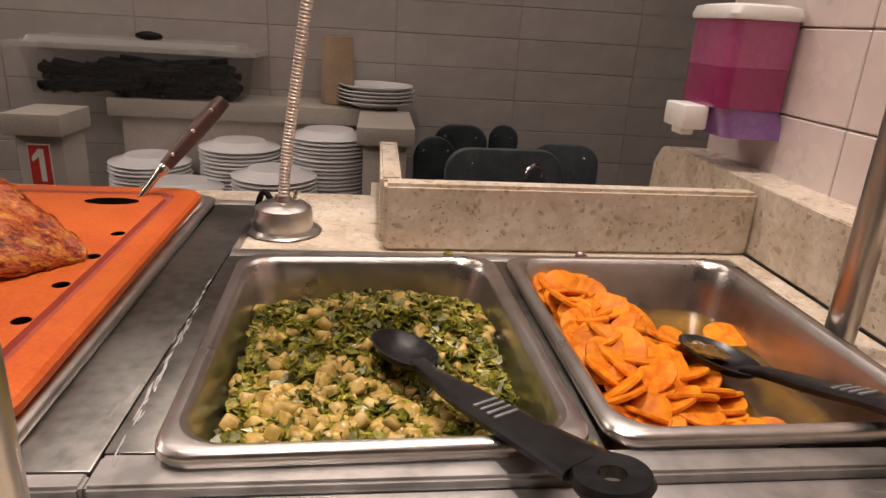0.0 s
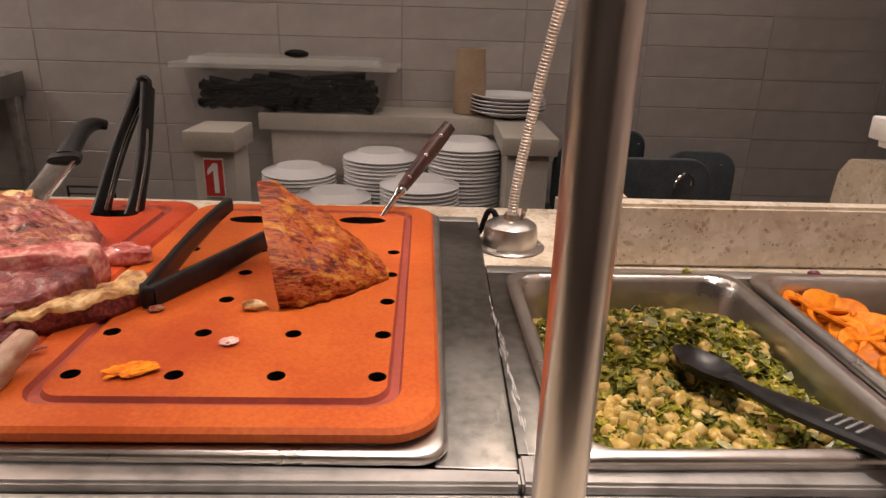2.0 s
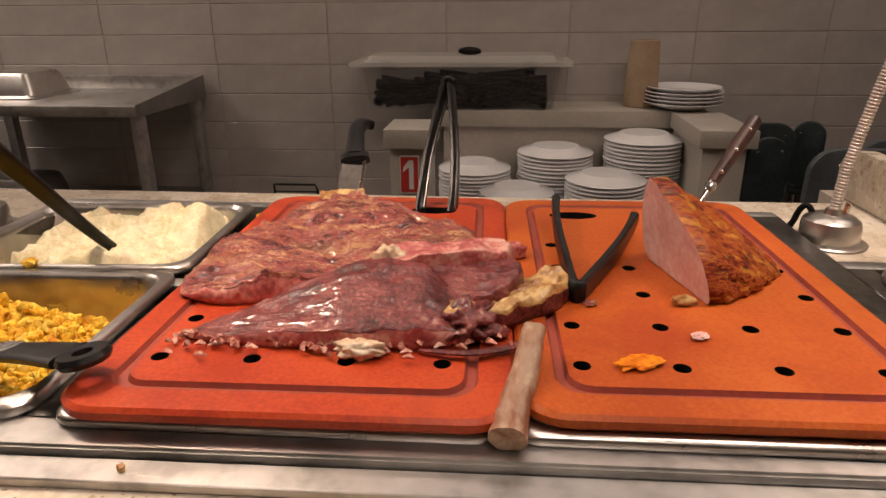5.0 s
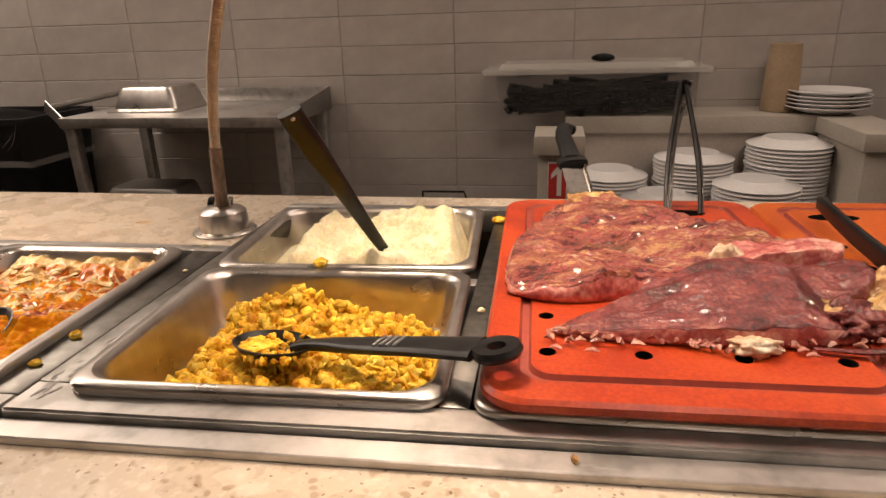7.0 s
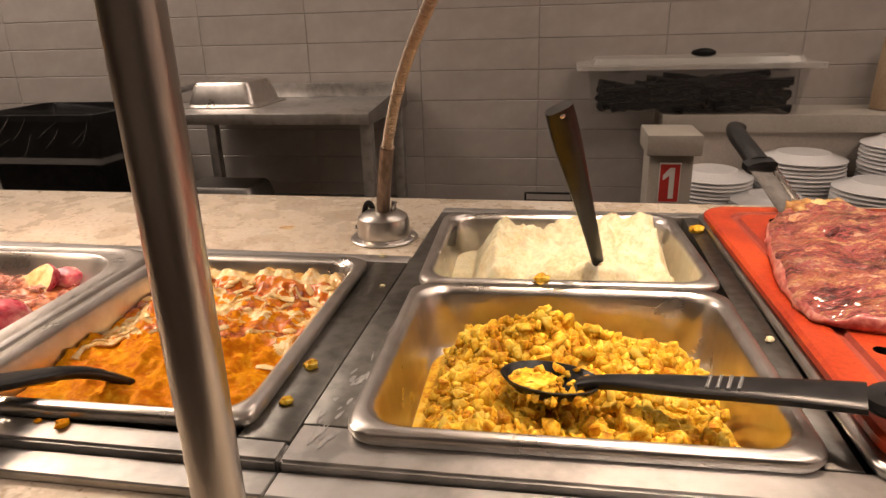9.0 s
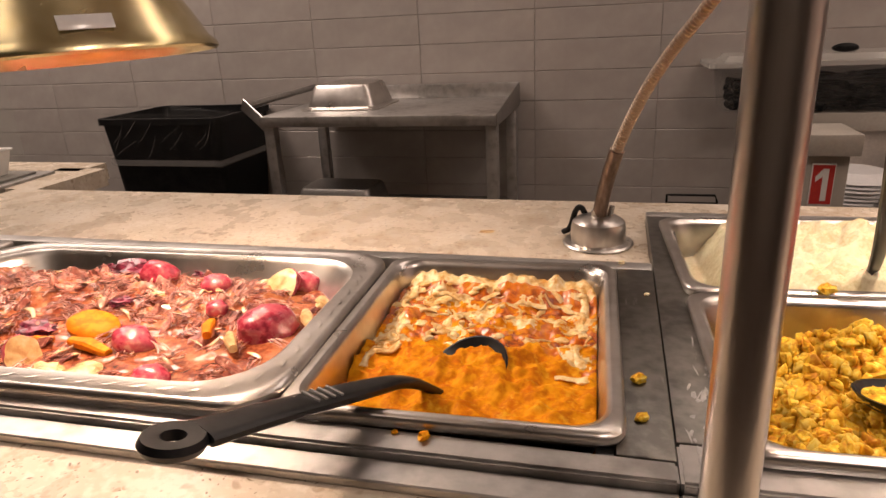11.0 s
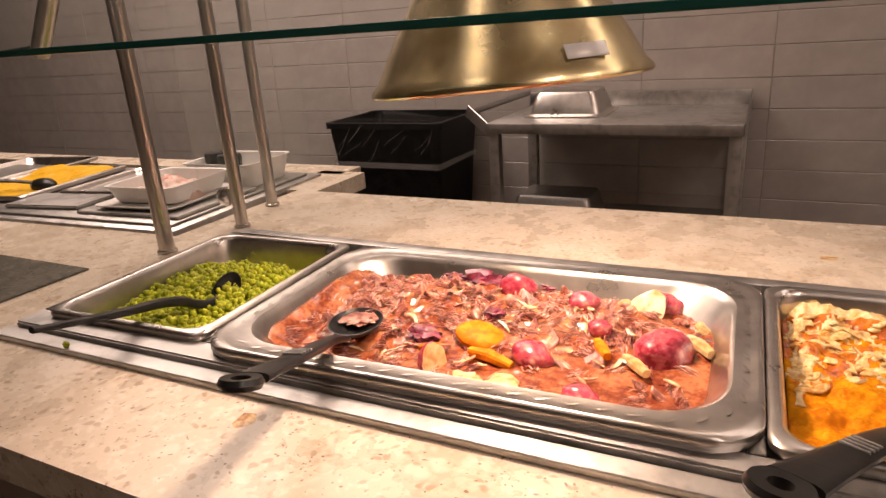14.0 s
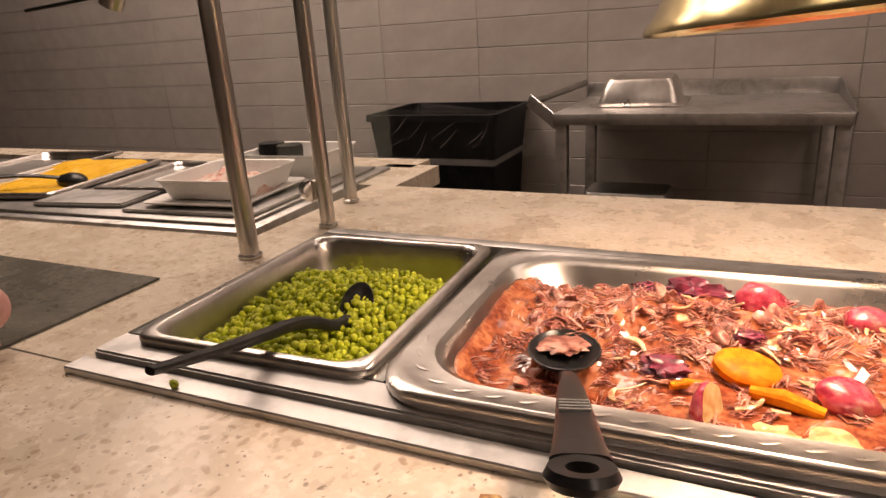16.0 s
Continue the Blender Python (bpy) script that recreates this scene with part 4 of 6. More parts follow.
CRUST = shader("peppered_dark_crust", ((0.035, 0.010, 0.009), (0.115, 0.022, 0.022), (0.22, 0.05, 0.048), (0.34, 0.14, 0.10)), scale=34, rough=0.33, bump=0.8, fine=280, coat=0.32, spread=(0.37, 0.66), dist=0.004, spec=0.3)
RARE = shader("pink_beef", ((0.32, 0.055, 0.05), (0.50, 0.15, 0.13), (0.64, 0.34, 0.27)), scale=40, rough=0.35, bump=0.3, coat=0.3, fine=200)
FAT = shader("browned_fat", ((0.26, 0.10, 0.02), (0.46, 0.26, 0.08), (0.60, 0.42, 0.18)), scale=40, rough=0.38, bump=0.4, coat=0.3, fine=180)
PALEFAT = shader("pale_cooked_fat", ((0.52, 0.34, 0.20), (0.66, 0.52, 0.36), (0.74, 0.64, 0.50)), scale=60, rough=0.4, bump=0.4, fine=260, coat=0.25)
BONE = shader("cooked_bone", ((0.32, 0.15, 0.08), (0.56, 0.40, 0.26), (0.68, 0.55, 0.39)), scale=30, rough=0.45, bump=0.3, stretch=(1, 0.4, 1))
HAMSKIN = shader("glazed_ham_skin", ((0.080, 0.010, 0.003), (0.20, 0.024, 0.006), (0.35, 0.090, 0.011), (0.23, 0.032, 0.006)), scale=60, rough=0.42, bump=0.9, fine=260, stretch=(0.3, 1.3, 1.5), coat=0.0, dist=0.003, spec=0.25)
HAMPINK = shader("pink_ham", ((0.68, 0.35, 0.32), (0.75, 0.46, 0.42), (0.80, 0.57, 0.52)), scale=20, rough=0.4, bump=0.15, subsurface=0.1)
PALEONION = shader("stewed_onion", ((0.48, 0.20, 0.10), (0.62, 0.40, 0.22), (0.70, 0.52, 0.34)), scale=60, rough=0.25, bump=0.15, coat=0.4, random_tint=0.25)
YELLOW = shader("yellow_cheese_sauce", ((0.72, 0.38, 0.01), (0.80, 0.48, 0.02)), scale=20, rough=0.3, bump=0.15)
SALAD = shader("salad_green", ((0.10, 0.20, 0.02), (0.30, 0.42, 0.06)), scale=50, rough=0.45, bump=0.3)
PALEMEAT = shader("pale_seafood", ((0.50, 0.18, 0.12), (0.62, 0.42, 0.34), (0.68, 0.55, 0.48)), scale=50, rough=0.45, bump=0.4)


stain(BEEF, (0.44, 0.23, 0.065), 10, 0.50, 0.62, stretch=(0.7, 1.6, 1), shift=3.1, amount=0.42)
stain(BEEF, (0.60, 0.42, 0.26), 60, 0.62, 0.70, stretch=(0.35, 1.5, 1), shift=8.4, amount=0.8)
stain(BEEF, (0.05, 0.012, 0.010), 14, 0.56, 0.66, shift=9.2, amount=0.5)
stain(HAMSKIN, (0.56, 0.27, 0.03), 110, 0.53, 0.62, stretch=(0.14, 1.0, 1.0), shift=2.2, amount=0.6)
stain(BONE, (0.16, 0.035, 0.016), 22, 0.46, 0.60, stretch=(1, 0.5, 1), shift=6.2, amount=0.6)
stain(SWEET, (0.50, 0.10, 0.001), 70, 0.54, 0.64, shift=1.9, amount=0.6)
stain(SWEET, (0.78, 0.46, 0.03), 55, 0.58, 0.66, shift=5.9, amount=0.6)
stain(MASH, (0.55, 0.42, 0.18), 30, 0.56, 0.68, shift=2.9, amount=0.5)
stain(FAT, (0.10, 0.03, 0.008), 18, 0.55, 0.68, shift=1.2, amount=0.7)


def joined(pieces):
    out = bmesh.new()
    for b, m in pieces:
        merge(out, b, m)
    return out


def place(p, e, s=1.0):
    return Matrix.LocRotScale(p, e, (s, s, s))


# ---- mashed potato ----
def mash_h(x, y):
    edge = min(1.0, max(0.0, (x + 0.105) / 0.03)) * min(1.0, max(0.0, (0.132 - x) / 0.02)) * min(1.0, max(0.0, (y + 0.098) / 0.02))
    h = -0.046 + edge * (0.034 + 0.024 * math.exp(-((x - 0.09) ** 2 + (y - 0.05) ** 2) / 0.0022) + 0.006 * math.sin(x * 45) + 0.008 * math.exp(-((x + 0.06) ** 2 + (y - 0.02) ** 2) / 0.0015))
    return h + edge * (0.010 * frac(x, y, 0.3, 26, 5) + 0.014 * lumps(x, y, 34) + 0.004 * lumps(x, y, 90, 2) + 0.003 * frac(x, y, 4.3, 110, 3))


settle(solid("mashed_potato", field(0.262, 0.206, mash_h, 0.0021), MASH, 0, 0, 0, "heap of creamy mashed potato in a steel pan", "mashed potato", angle=180), "mash", 0.303, 0.246)


# ---- bread stuffing ----
def stuff_h(x, y):
    e = min(1.0, max(0.0, (x + 0.118) / 0.03)) * min(1.0, max(0.0, (0.128 - x) / 0.03)) * min(1.0, max(0.0, (0.092 - y) / 0.03))
    h = 0.020 + 0.028 * math.exp(-((x + 0.03) ** 2 / 0.004 + (y - 0.06) ** 2 / 0.0018)) + 0.008 * math.exp(-((x - 0.07) ** 2 + (y + 0.02) ** 2) / 0.002) - 0.010 * math.exp(-((x - 0.005) ** 2 + (y + 0.045) ** 2) / 0.0012)
    return -0.010 * math.exp(-((x - 0.002) ** 2 + (y + 0.037) ** 2) / 0.0012) + -0.061 + e * (h + 0.006) + e * (0.008 * frac(x, y, 1.3, 55, 3) + 0.007 * lumps(x, y, 62, 2.0))


t = settle(thing("bread_stuffing", 0, 0, 0, "heap of crumbly yellow bread stuffing in a steel pan", "stuffing"), "stuffing", 0.305, 0.252)
part("heap", field(0.262, 0.208, stuff_h, 0.003), STUFF, t, angle=180)
rnd = random.Random(11)
kinds = [finish("crumb", chunk(0.0085, 0.0070, 0.0055, 0.34, k, 0.22), STUFF, 40) for k in range(6)]
rest = bmesh.new()
n_parts = 0
for i in range(2200):
    x, y = rnd.uniform(-0.112, 0.122), rnd.uniform(-0.098, 0.085)
    z = stuff_h(x, y)
    if z < -0.053:
        continue
    s = rnd.choice((0.35, 0.5, 0.7, 0.9, 1.2, 1.5))
    m = place((x, y, z + 0.001), spin(rnd, 90), s)
    if n_parts < 240 and y < 0.02:
        o = new("crumb", kinds[i % 6])
        o.parent, o.matrix_basis = t, m
        n_parts += 1
    else:
        merge(rest, chunk(0.0080, 0.0066, 0.0052, 0.36, i, 0.2), m)
for i in range(90):
    a, q = rnd.uniform(0, 6.28), rnd.uniform(0, 1) ** 0.7
    merge(rest, chunk(0.006, 0.005, 0.004, 0.36, i, 0.2), place((-0.010 + 0.034 * q * math.cos(a), -0.036 + 0.026 * q * math.sin(a), -0.020 + 0.008 * q), spin(rnd, 90), rnd.uniform(0.5, 1.2)))
tagged(part("crumbs", rest, STUFF, t, angle=60), kind="stuff")


# ---- sweet potato ----
def sweet_zone(x, y):
    """1 where burnt syrup lies on the mash, 2 where cream has melted."""
    back = y + 0.05 * frac(x, y, 5.0, 14, 3)
    streak = frac(x, y * 1.6, 7.0, 26, 5)
    if back > 0.005 and streak > 0.19 or y > 0.130:
        return 2
    return 1 if back > 0.0 and streak < -0.08 or y > 0.105 else 0


def sweet_h(x, y):
    h = -0.030 + 0.006 * frac(x, y, 2.0, 18, 4) + 0.0055 * frac(x, y, 4.0, 55, 5) + 0.005 * lumps(x, y, 48, 1)
    h += 0.006 * math.exp(-((x + 0.0) ** 2 + (y + 0.02) ** 2) / 0.0014) + (0.016 * max(0, (y - 0.10) / 0.04) if y > 0.10 else 0)
    h -= 0.010 * math.exp(-((x - 0.07) ** 2 + (y - 0.095) ** 2) / 0.0007)
    return h


t = settle(thing("sweet_potato", 0, 0, 0, "mashed sweet potato with melted marshmallow topping in a steel pan", "sweet potato"), "sweet", 0.262, 0.328)
bm = field(0.222, 0.288, sweet_h, 0.0022)
for f in bm.faces:
    c = f.calc_center_median()
    f.material_index = sweet_zone(c.x, c.y)
part("mash", bm, [SWEET, SYRUP, CREAM], t, angle=180)
rnd = random.Random(33)
top = bmesh.new()
for i in range(66):
    if i < 32:
        x, y = rnd.uniform(-0.10, 0.10), 0.02 + 0.105 * rnd.random() ** 0.7
        a = rnd.gauss(0, 0.6) + (math.pi if rnd.random() < 0.5 else 0)
        long = rnd.randint(4, 9)
    else:
        x, y, a, long = rnd.choice((-1, 1)) * rnd.uniform(0.096, 0.104), rnd.uniform(-0.06, 0.11), math.pi / 2 + rnd.gauss(0, 0.15), rnd.randint(4, 9)
    pts, sz = [], []
    w = rnd.choice((0.0010, 0.0022, 0.0036, 0.0052))
    for k in range(long):
        if abs(x) > 0.106 or y > 0.134:
            break
        pts.append((x, y, sweet_h(x, y) + 0.0004))
        sz.append((w * rnd.uniform(0.4, 1.6), 0.0008 + w * rnd.uniform(0.1, 0.3)))
        a += rnd.gauss(0, 0.35)
        x, y = x + 0.0055 * math.cos(a), y + 0.0055 * math.sin(a)
    if len(pts) > 2:
        sweep(pts, sz, n=7, bm=top, smooth=1)
for i in range(34):
    x, y = rnd.uniform(-0.098, 0.098), 0.128 - 0.115 * rnd.random() ** 1.3
    r = rnd.uniform(0.003, 0.009)
    merge(top, blob(r, r * rnd.uniform(0.5, 0.9), 0.0022, 0.5, 2.5, i * 1.7, 2), pose(x, y, sweet_h(x, y) + 0.001, 0, 0, rnd.uniform(-40, 40)))
tagged(part("topping", top, CREAM, t, "cream melted marshmallow", angle=80), kind="stuff")


# ---- greens with potato ----
def green_h(x, y):
    e = min(1.0, max(0.0, (x + 0.104) / 0.012)) * min(1.0, max(0.0, (0.104 - x) / 0.012)) * min(1.0, max(0.0, (0.118 - y) / 0.03))
    h = 0.028 + 0.022 * math.exp(-((x - 0.015) ** 2 / 0.006 + (y - 0.045) ** 2 / 0.004)) + 0.005 * math.exp(-((x + 0.05) ** 2 + (y + 0.05) ** 2) / 0.003)
    h -= 0.020 * math.exp(-((x - 0.022) ** 2 + (y + 0.010) ** 2) / 0.0010) + 0.010 * math.exp(-((x - 0.03) ** 2 + (y + 0.045) ** 2) / 0.0006)
    return -0.061 + e * (h + 0.004 * frac(x, y, 3, 45, 3) + 0.004 * lumps(x, y, 60, 4))


t = settle(thing("chopped_greens", 0, 0, 0, "chopped cooked green chard mixed with potato cubes in a steel pan", "cooked greens"), "greens", 0.238, 0.302)
part("heap", field(0.198, 0.262, green_h, 0.0035), LEAF, t, angle=180)
rnd = random.Random(21)
leaves = bmesh.new()
for i in range(3600):
    x, y = rnd.uniform(-0.098, 0.098), rnd.uniform(-0.128, 0.118)
    z = green_h(x, y)
    b = bmesh.new()
    a, w = rnd.uniform(0.003, 0.0072), rnd.uniform(0.0018, 0.0042)
    k = rnd.uniform(-0.003, 0.003)
    loft([[(-a, 0, k), (-a * 0.3, w, 0.0004), (a * 0.5, w * 0.8, k * 0.4), (a, 0, -k), (a * 0.3, -w, 0.0008), (-a * 0.6, -w * 0.8, k * 0.6)], [(-a, 0, k + 0.0007), (-a * 0.3, w, 0.0011), (a * 0.5, w * 0.8, k * 0.4 + 0.0007), (a, 0, -k + 0.0007), (a * 0.3, -w, 0.0015), (-a * 0.6, -w * 0.8, k * 0.6 + 0.0007)]], b, cap0=True, cap1=True)
    merge(leaves, b, place((x, y, z + rnd.uniform(0.0, 0.0035)), spin(rnd, 48), 1))
tagged(part("leaves", leaves, LEAF, t, angle=60), kind="stuff")
cubes = [finish("potato_cube", chunk(0.0098, 0.0085, 0.0072, 0.22, k, 0.17), STALK, 50) for k in range(8)]
n_parts = 0
for i in range(900):
    x, y = rnd.uniform(-0.096, 0.096), rnd.uniform(-0.126, 0.112)
    dens = 0.26 + 0.55 * math.exp(-((x + 0.03) ** 2 / 0.004 + (y + 0.07) ** 2 / 0.003)) + 0.25 * frac(x, y, 8, 14)
    if rnd.random() > dens or n_parts >= 300:
        continue
    z = green_h(x, y)
    o = new("potato_cube", cubes[i % 8])
    o.parent, o.matrix_basis = t, place((x, y, z + rnd.uniform(0.0005, 0.003)), spin(rnd, 60), rnd.uniform(0.6, 1.25))
    n_parts += 1

# ---- carrots ----
t = settle(thing("sliced_carrots", 0, 0, 0, "cooked orange carrot slices in yellow broth in a steel pan", "carrots"), "carrots", 0.236, 0.302)
part("broth", field(0.190, 0.256, lambda x, y: -0.050 + 0.0006 * frac(x, y, 1, 30), 0.008), BROTH, t, angle=180)


def slice_mesh(k):
    rnd = random.Random(k)
    r, th = 0.0172 + rnd.uniform(-0.003, 0.003), 0.0021
    b = lathe([(r * 0.9, -th), (r, -th * 0.5), (r * 1.0, th * 0.5), (r * 0.9, th), (r * 0.3, th * 1.05)], 18)
    for v in b.verts:
        q = 1 + 0.06 * noise.noise(Vector((v.co.x * 60, v.co.y * 60, k)))
        v.co.x *= q * 1.12
        v.co.y *= q
    return finish("carrot_slice", b, CARROT, 40)


slices = [slice_mesh(k) for k in range(6)]
rnd = random.Random(31)
for i in range(150):
    x, y = -0.088 + abs(rnd.gauss(0, 0.055)), rnd.uniform(-0.115, 0.115)
    if x > 0.09 or (x > 0.02 and y < 0.0) or (x > 0.035 and y < 0.04 and rnd.random() < 0.8):
        continue
    top = -0.047 + 0.036 * math.exp(-((x + 0.075) ** 2 / 0.003 + (y - 0.05) ** 2 / 0.012)) + 0.016 * math.exp(-((x + 0.04) ** 2 + (y + 0.07) ** 2) / 0.004)
    z = top + rnd.uniform(-0.006, 0.007)
    o = new("carrot_slice", slices[i % 6])
    o.parent, o.matrix_basis = t, place((x, y, max(z, -0.05)), spin(rnd, 38 if z > -0.045 else 14), rnd.uniform(0.8, 1.12))


# ---- peas ----
def pea_h(x, y):
    e = min(1.0, max(0.0, (0.125 - y) / 0.04))
    return -0.050 + e * (0.018 + 0.018 * math.exp(-((x - 0.01) ** 2 / 0.009 + (y - 0.03) ** 2 / 0.008))) + 0.002 * frac(x, y, 3, 30)


t = settle(thing("green_peas", 0, 0, 0, "heap of shiny green peas in a steel pan", "peas"), "peas", 0.258, 0.328)
part("heap", field(0.214, 0.284, lambda x, y: pea_h(x, y) - 0.004, 0.008), PEAJ, t, angle=180)
pm = finish("pea", blob(0.0046, 0.0045, 0.0043, 0.05, 2, 1, 2), PEA, 80)
rnd = random.Random(41)
rest, n_parts, spots = bmesh.new(), 0, []
for layer in (0, 1):
    for j in range(36):
        for i in range(27):
            x = -0.103 + 0.0079 * i + (0.004 if j % 2 else 0) + rnd.uniform(-0.0024, 0.0024)
            y = -0.138 + 0.0078 * j + rnd.uniform(-0.0024, 0.0024)
            if abs(x) > 0.101 or y > 0.13 or (layer and rnd.random() < 0.55):
                continue
            spots.append((y, x, pea_h(x, y) + 0.0005 + layer * rnd.uniform(0.003, 0.0055)))
spots.sort()
for y, x, z in spots:
    m = place((x, y, z), spin(rnd, 90), rnd.uniform(0.84, 1.14))
    if n_parts < 300:
        o = new("pea", pm)
        o.parent, o.matrix_basis = t, m
        n_parts += 1
    else:
        merge(rest, blob(0.0046, 0.0045, 0.0043, 0.05, 2, 1, 1), m)
tagged(part("peas", rest, PEAJ, t, angle=80), kind="stuff")


# ---- stew ----
def stew_h(x, y):
    h = -0.031 + 0.018 * math.exp(-((x + 0.05) ** 2 / 0.012 + (y - 0.07) ** 2 / 0.003)) + 0.014 * math.exp(-((x + 0.15) ** 2 / 0.004 + (y - 0.04) ** 2 / 0.004)) + 0.012 * math.exp(-((x - 0.1) ** 2 / 0.006 + (y - 0.06) ** 2 / 0.003))
    m = 0.5 + 0.5 * math.tanh((h + 0.028) * 250)
    h += 0.020 * max(0.0, (-x - 0.200) / 0.03) - 0.016 * math.exp(-((x + 0.123) ** 2 + (y + 0.078) ** 2) / 0.0014)
    return h + m * (0.006 * frac(x, y, 2, 40, 4) + 0.004 * lumps(x, y, 50, 3) + 0.004 * (0.4 - abs(frac(x, y * 1.7, 20, 70, 3)))) + 0.0012 * frac(x, y, 6, 60, 3)


t = settle(thing("beef_stew", 0, 0, 0, "shredded beef stew with red potatoes and carrots in brown gravy", "stew"), "stew", 0.545, 0.338)
part("gravy", field(0.462, 0.262, stew_h, 0.0034, 0.05), SAUCE, t, angle=180)
rnd = random.Random(51)
shreds = bmesh.new()
for i in range(560):
    x, y = rnd.uniform(-0.215, 0.215), rnd.uniform(-0.11, 0.118)
    deep = stew_h(x, y) < -0.026 and x > -0.07
    if deep and rnd.random() < 0.72:
        continue
    a = 5 * frac(x, y, 11, 12, 2) + rnd.gauss(0, 0.7)
    long = rnd.choice((0.004, 0.006, 0.009, 0.013))
    lift = rnd.uniform(-0.35, 0.6)
    width = rnd.uniform(0.002, 0.006)
    for k in range(rnd.randint(5, 18)):
        off = rnd.gauss(0, width)
        along = rnd.gauss(0, long * 0.4)
        p = Vector((x - math.sin(a) * off + math.cos(a) * along, y + math.cos(a) * off + math.sin(a) * along, 0))
        if abs(p.x) > 0.218 or abs(p.y) > 0.122:
            continue
        p.z = stew_h(p.x, p.y) + rnd.uniform(-0.001, 0.003)
        b = a + rnd.gauss(0, 0.18)
        d = Vector((math.cos(b), math.sin(b), lift * rnd.uniform(0.3, 1.1))) * long * rnd.uniform(0.5, 1.2)
        w = rnd.choice((0.0004, 0.0006, 0.0009, 0.0014))
        sweep([p - d, p + Vector((rnd.gauss(0, .0008), rnd.gauss(0, .0008), rnd.uniform(0, 0.002))), p + d], [(w * 0.4, w * 0.3), (w, w * 0.6), (w * 0.5, w * 0.3)], n=5, bm=shreds)
tagged(part("shreds", shreds, SHRED, t, angle=60), kind="stuff")


bits = [finish("beef_chunk", chunk(0.019, 0.010, 0.008, 0.55, k, 0.25), SHRED, 40) for k in range(5)]
for i in range(110):
    x, y = rnd.uniform(-0.20, 0.20), rnd.uniform(-0.09, 0.112)
    z = stew_h(x, y)
    if z < -0.026 and rnd.random() < 0.7:
        continue
    o = new("beef_chunk", bits[i % 5])
    o.parent, o.matrix_basis = t, place((x, y, z), spin(rnd, 50), rnd.uniform(0.3, 0.95))


def potato_piece(r, cut):
    """A red potato with one flat cut face."""
    b = blob(r, r * 0.92, r * 0.85, 0.20, 1.3, r * 900, 3)
    if cut:
        bmesh.ops.recalc_face_normals(b, faces=b.faces)
        res = bmesh.ops.bisect_plane(b, geom=b.verts[:] + b.edges[:] + b.faces[:], plane_co=(0, 0, r * 0.1), plane_no=(0, 0, 1), clear_outer=True)
        es = [e for e in res["geom_cut"] if isinstance(e, bmesh.types.BMEdge)]
        made = bmesh.ops.contextual_create(b, geom=es)
        for f in made["faces"]:
            f.material_index = 1
    return b


CX, CY = -1.3945, 0.908


def in_stew(x, y):
    """From the plan to the stew's own axes."""
    a = radians(-1.8)
    dx, dy = x - CX, y - CY
    return (dx * math.cos(a) - dy * math.sin(a)) * 0.545 / 0.519, (dx * math.sin(a) + dy * math.cos(a)) * 0.338 / 0.319


for x, y, r, cut, e in ((-1.393, 0.990, 0.021, False, (55, 10, 15)), (-1.336, 0.872, 0.021, False, (0, 20, 0)), (-1.421, 0.828, 0.021, True, (20, 75, 0)),
                        (-1.220, 0.919, 0.030, False, (20, 0, 40)), (-1.312, 0.980, 0.018, False, (0, 0, 0)), (-1.234, 1.030, 0.020, False, (10, 0, 0)),
                        (-1.250, 1.004, 0.024, True, (35, -35, 30)), (-1.274, 0.816, 0.018, False, (0, 0, 0)), (-1.285, 0.935, 0.013, False, (0, 0, 0))):
    u, v = in_stew(x, y)
    part("red_potato", potato_piece(r, cut), [REDSKIN, FLESH], t, m=pose(u, v, stew_h(u, v) + r * 0.24, *e) @ Matrix.Diagonal((1.05, 0.9, 0.8, 1)), angle=60)
for x, y, k, rz in ((-1.400, 0.892, 1.05, 10), (-1.345, 1.074, 0.9, 0), (-1.304, 1.056, 0.8, 40), (-1.475, 1.04, 0.6, 0)):
    u, v = in_stew(x, y)
    o = new("carrot_slice", slices[int(abs(x) * 1000) % 6])
    o.parent, o.matrix_basis = t, Matrix.LocRotScale((u, v, stew_h(u, v) + 0.006), Euler((0.3, 0.2, radians(rz))), (k * 1.15, k * 0.95, k * 2.2))
for x, y, k, rz, mat in ((-1.376, 0.857, 1.15, -10, CARROT), (-1.275, 0.904, 1.0, 115, CARROT), (-1.239, 0.885, 1.0, 125, FLESH), (-1.189, 0.944, 1.1, 120, FLESH), (-1.440, 0.860, 0.7, 30, CARROT)):
    u, v = in_stew(x, y)
    part("carrot_stick" if mat is CARROT else "potato_stick", sweep([(-0.02, 0, 0), (0, 0.001, 0.002), (0.024, 0, 0)], [(0.004, 0.004), (0.0062, 0.005), (0.004, 0.004)], power=3), mat, t, m=pose(u, v, stew_h(u, v) + 0.004, 0, 6, rz) @ Matrix.Diagonal((k, k, k, 1)))
for x, y, k, e in ((-1.379, 0.812, 1.0, (25, 0, 20)), (-1.347, 0.820, 1.1, (12, 0, 0)), (-1.208, 0.812, 1.05, (5, 0, 30)), (-1.299, 0.803, 0.8, (5, 0, 0)), (-1.365, 0.950, 0.75, (50, 10, 10)), (-1.19, 0.985, 0.7, (30, 40, 0)), (-1.44, 0.945, 0.4, (20, 0, 0)), (-1.275, 1.015, 0.6, (60, 0, 20))):
    u, v = in_stew(x, y)
    part("potato_slice", blob(0.0165, 0.016, 0.0062, 0.38, 1.6, x * 300, 3), FLESH, t, m=pose(u, v, stew_h(u, v) + 0.001, *e) @ Matrix.Diagonal((k * 0.95, k * 0.75, k, 1)))
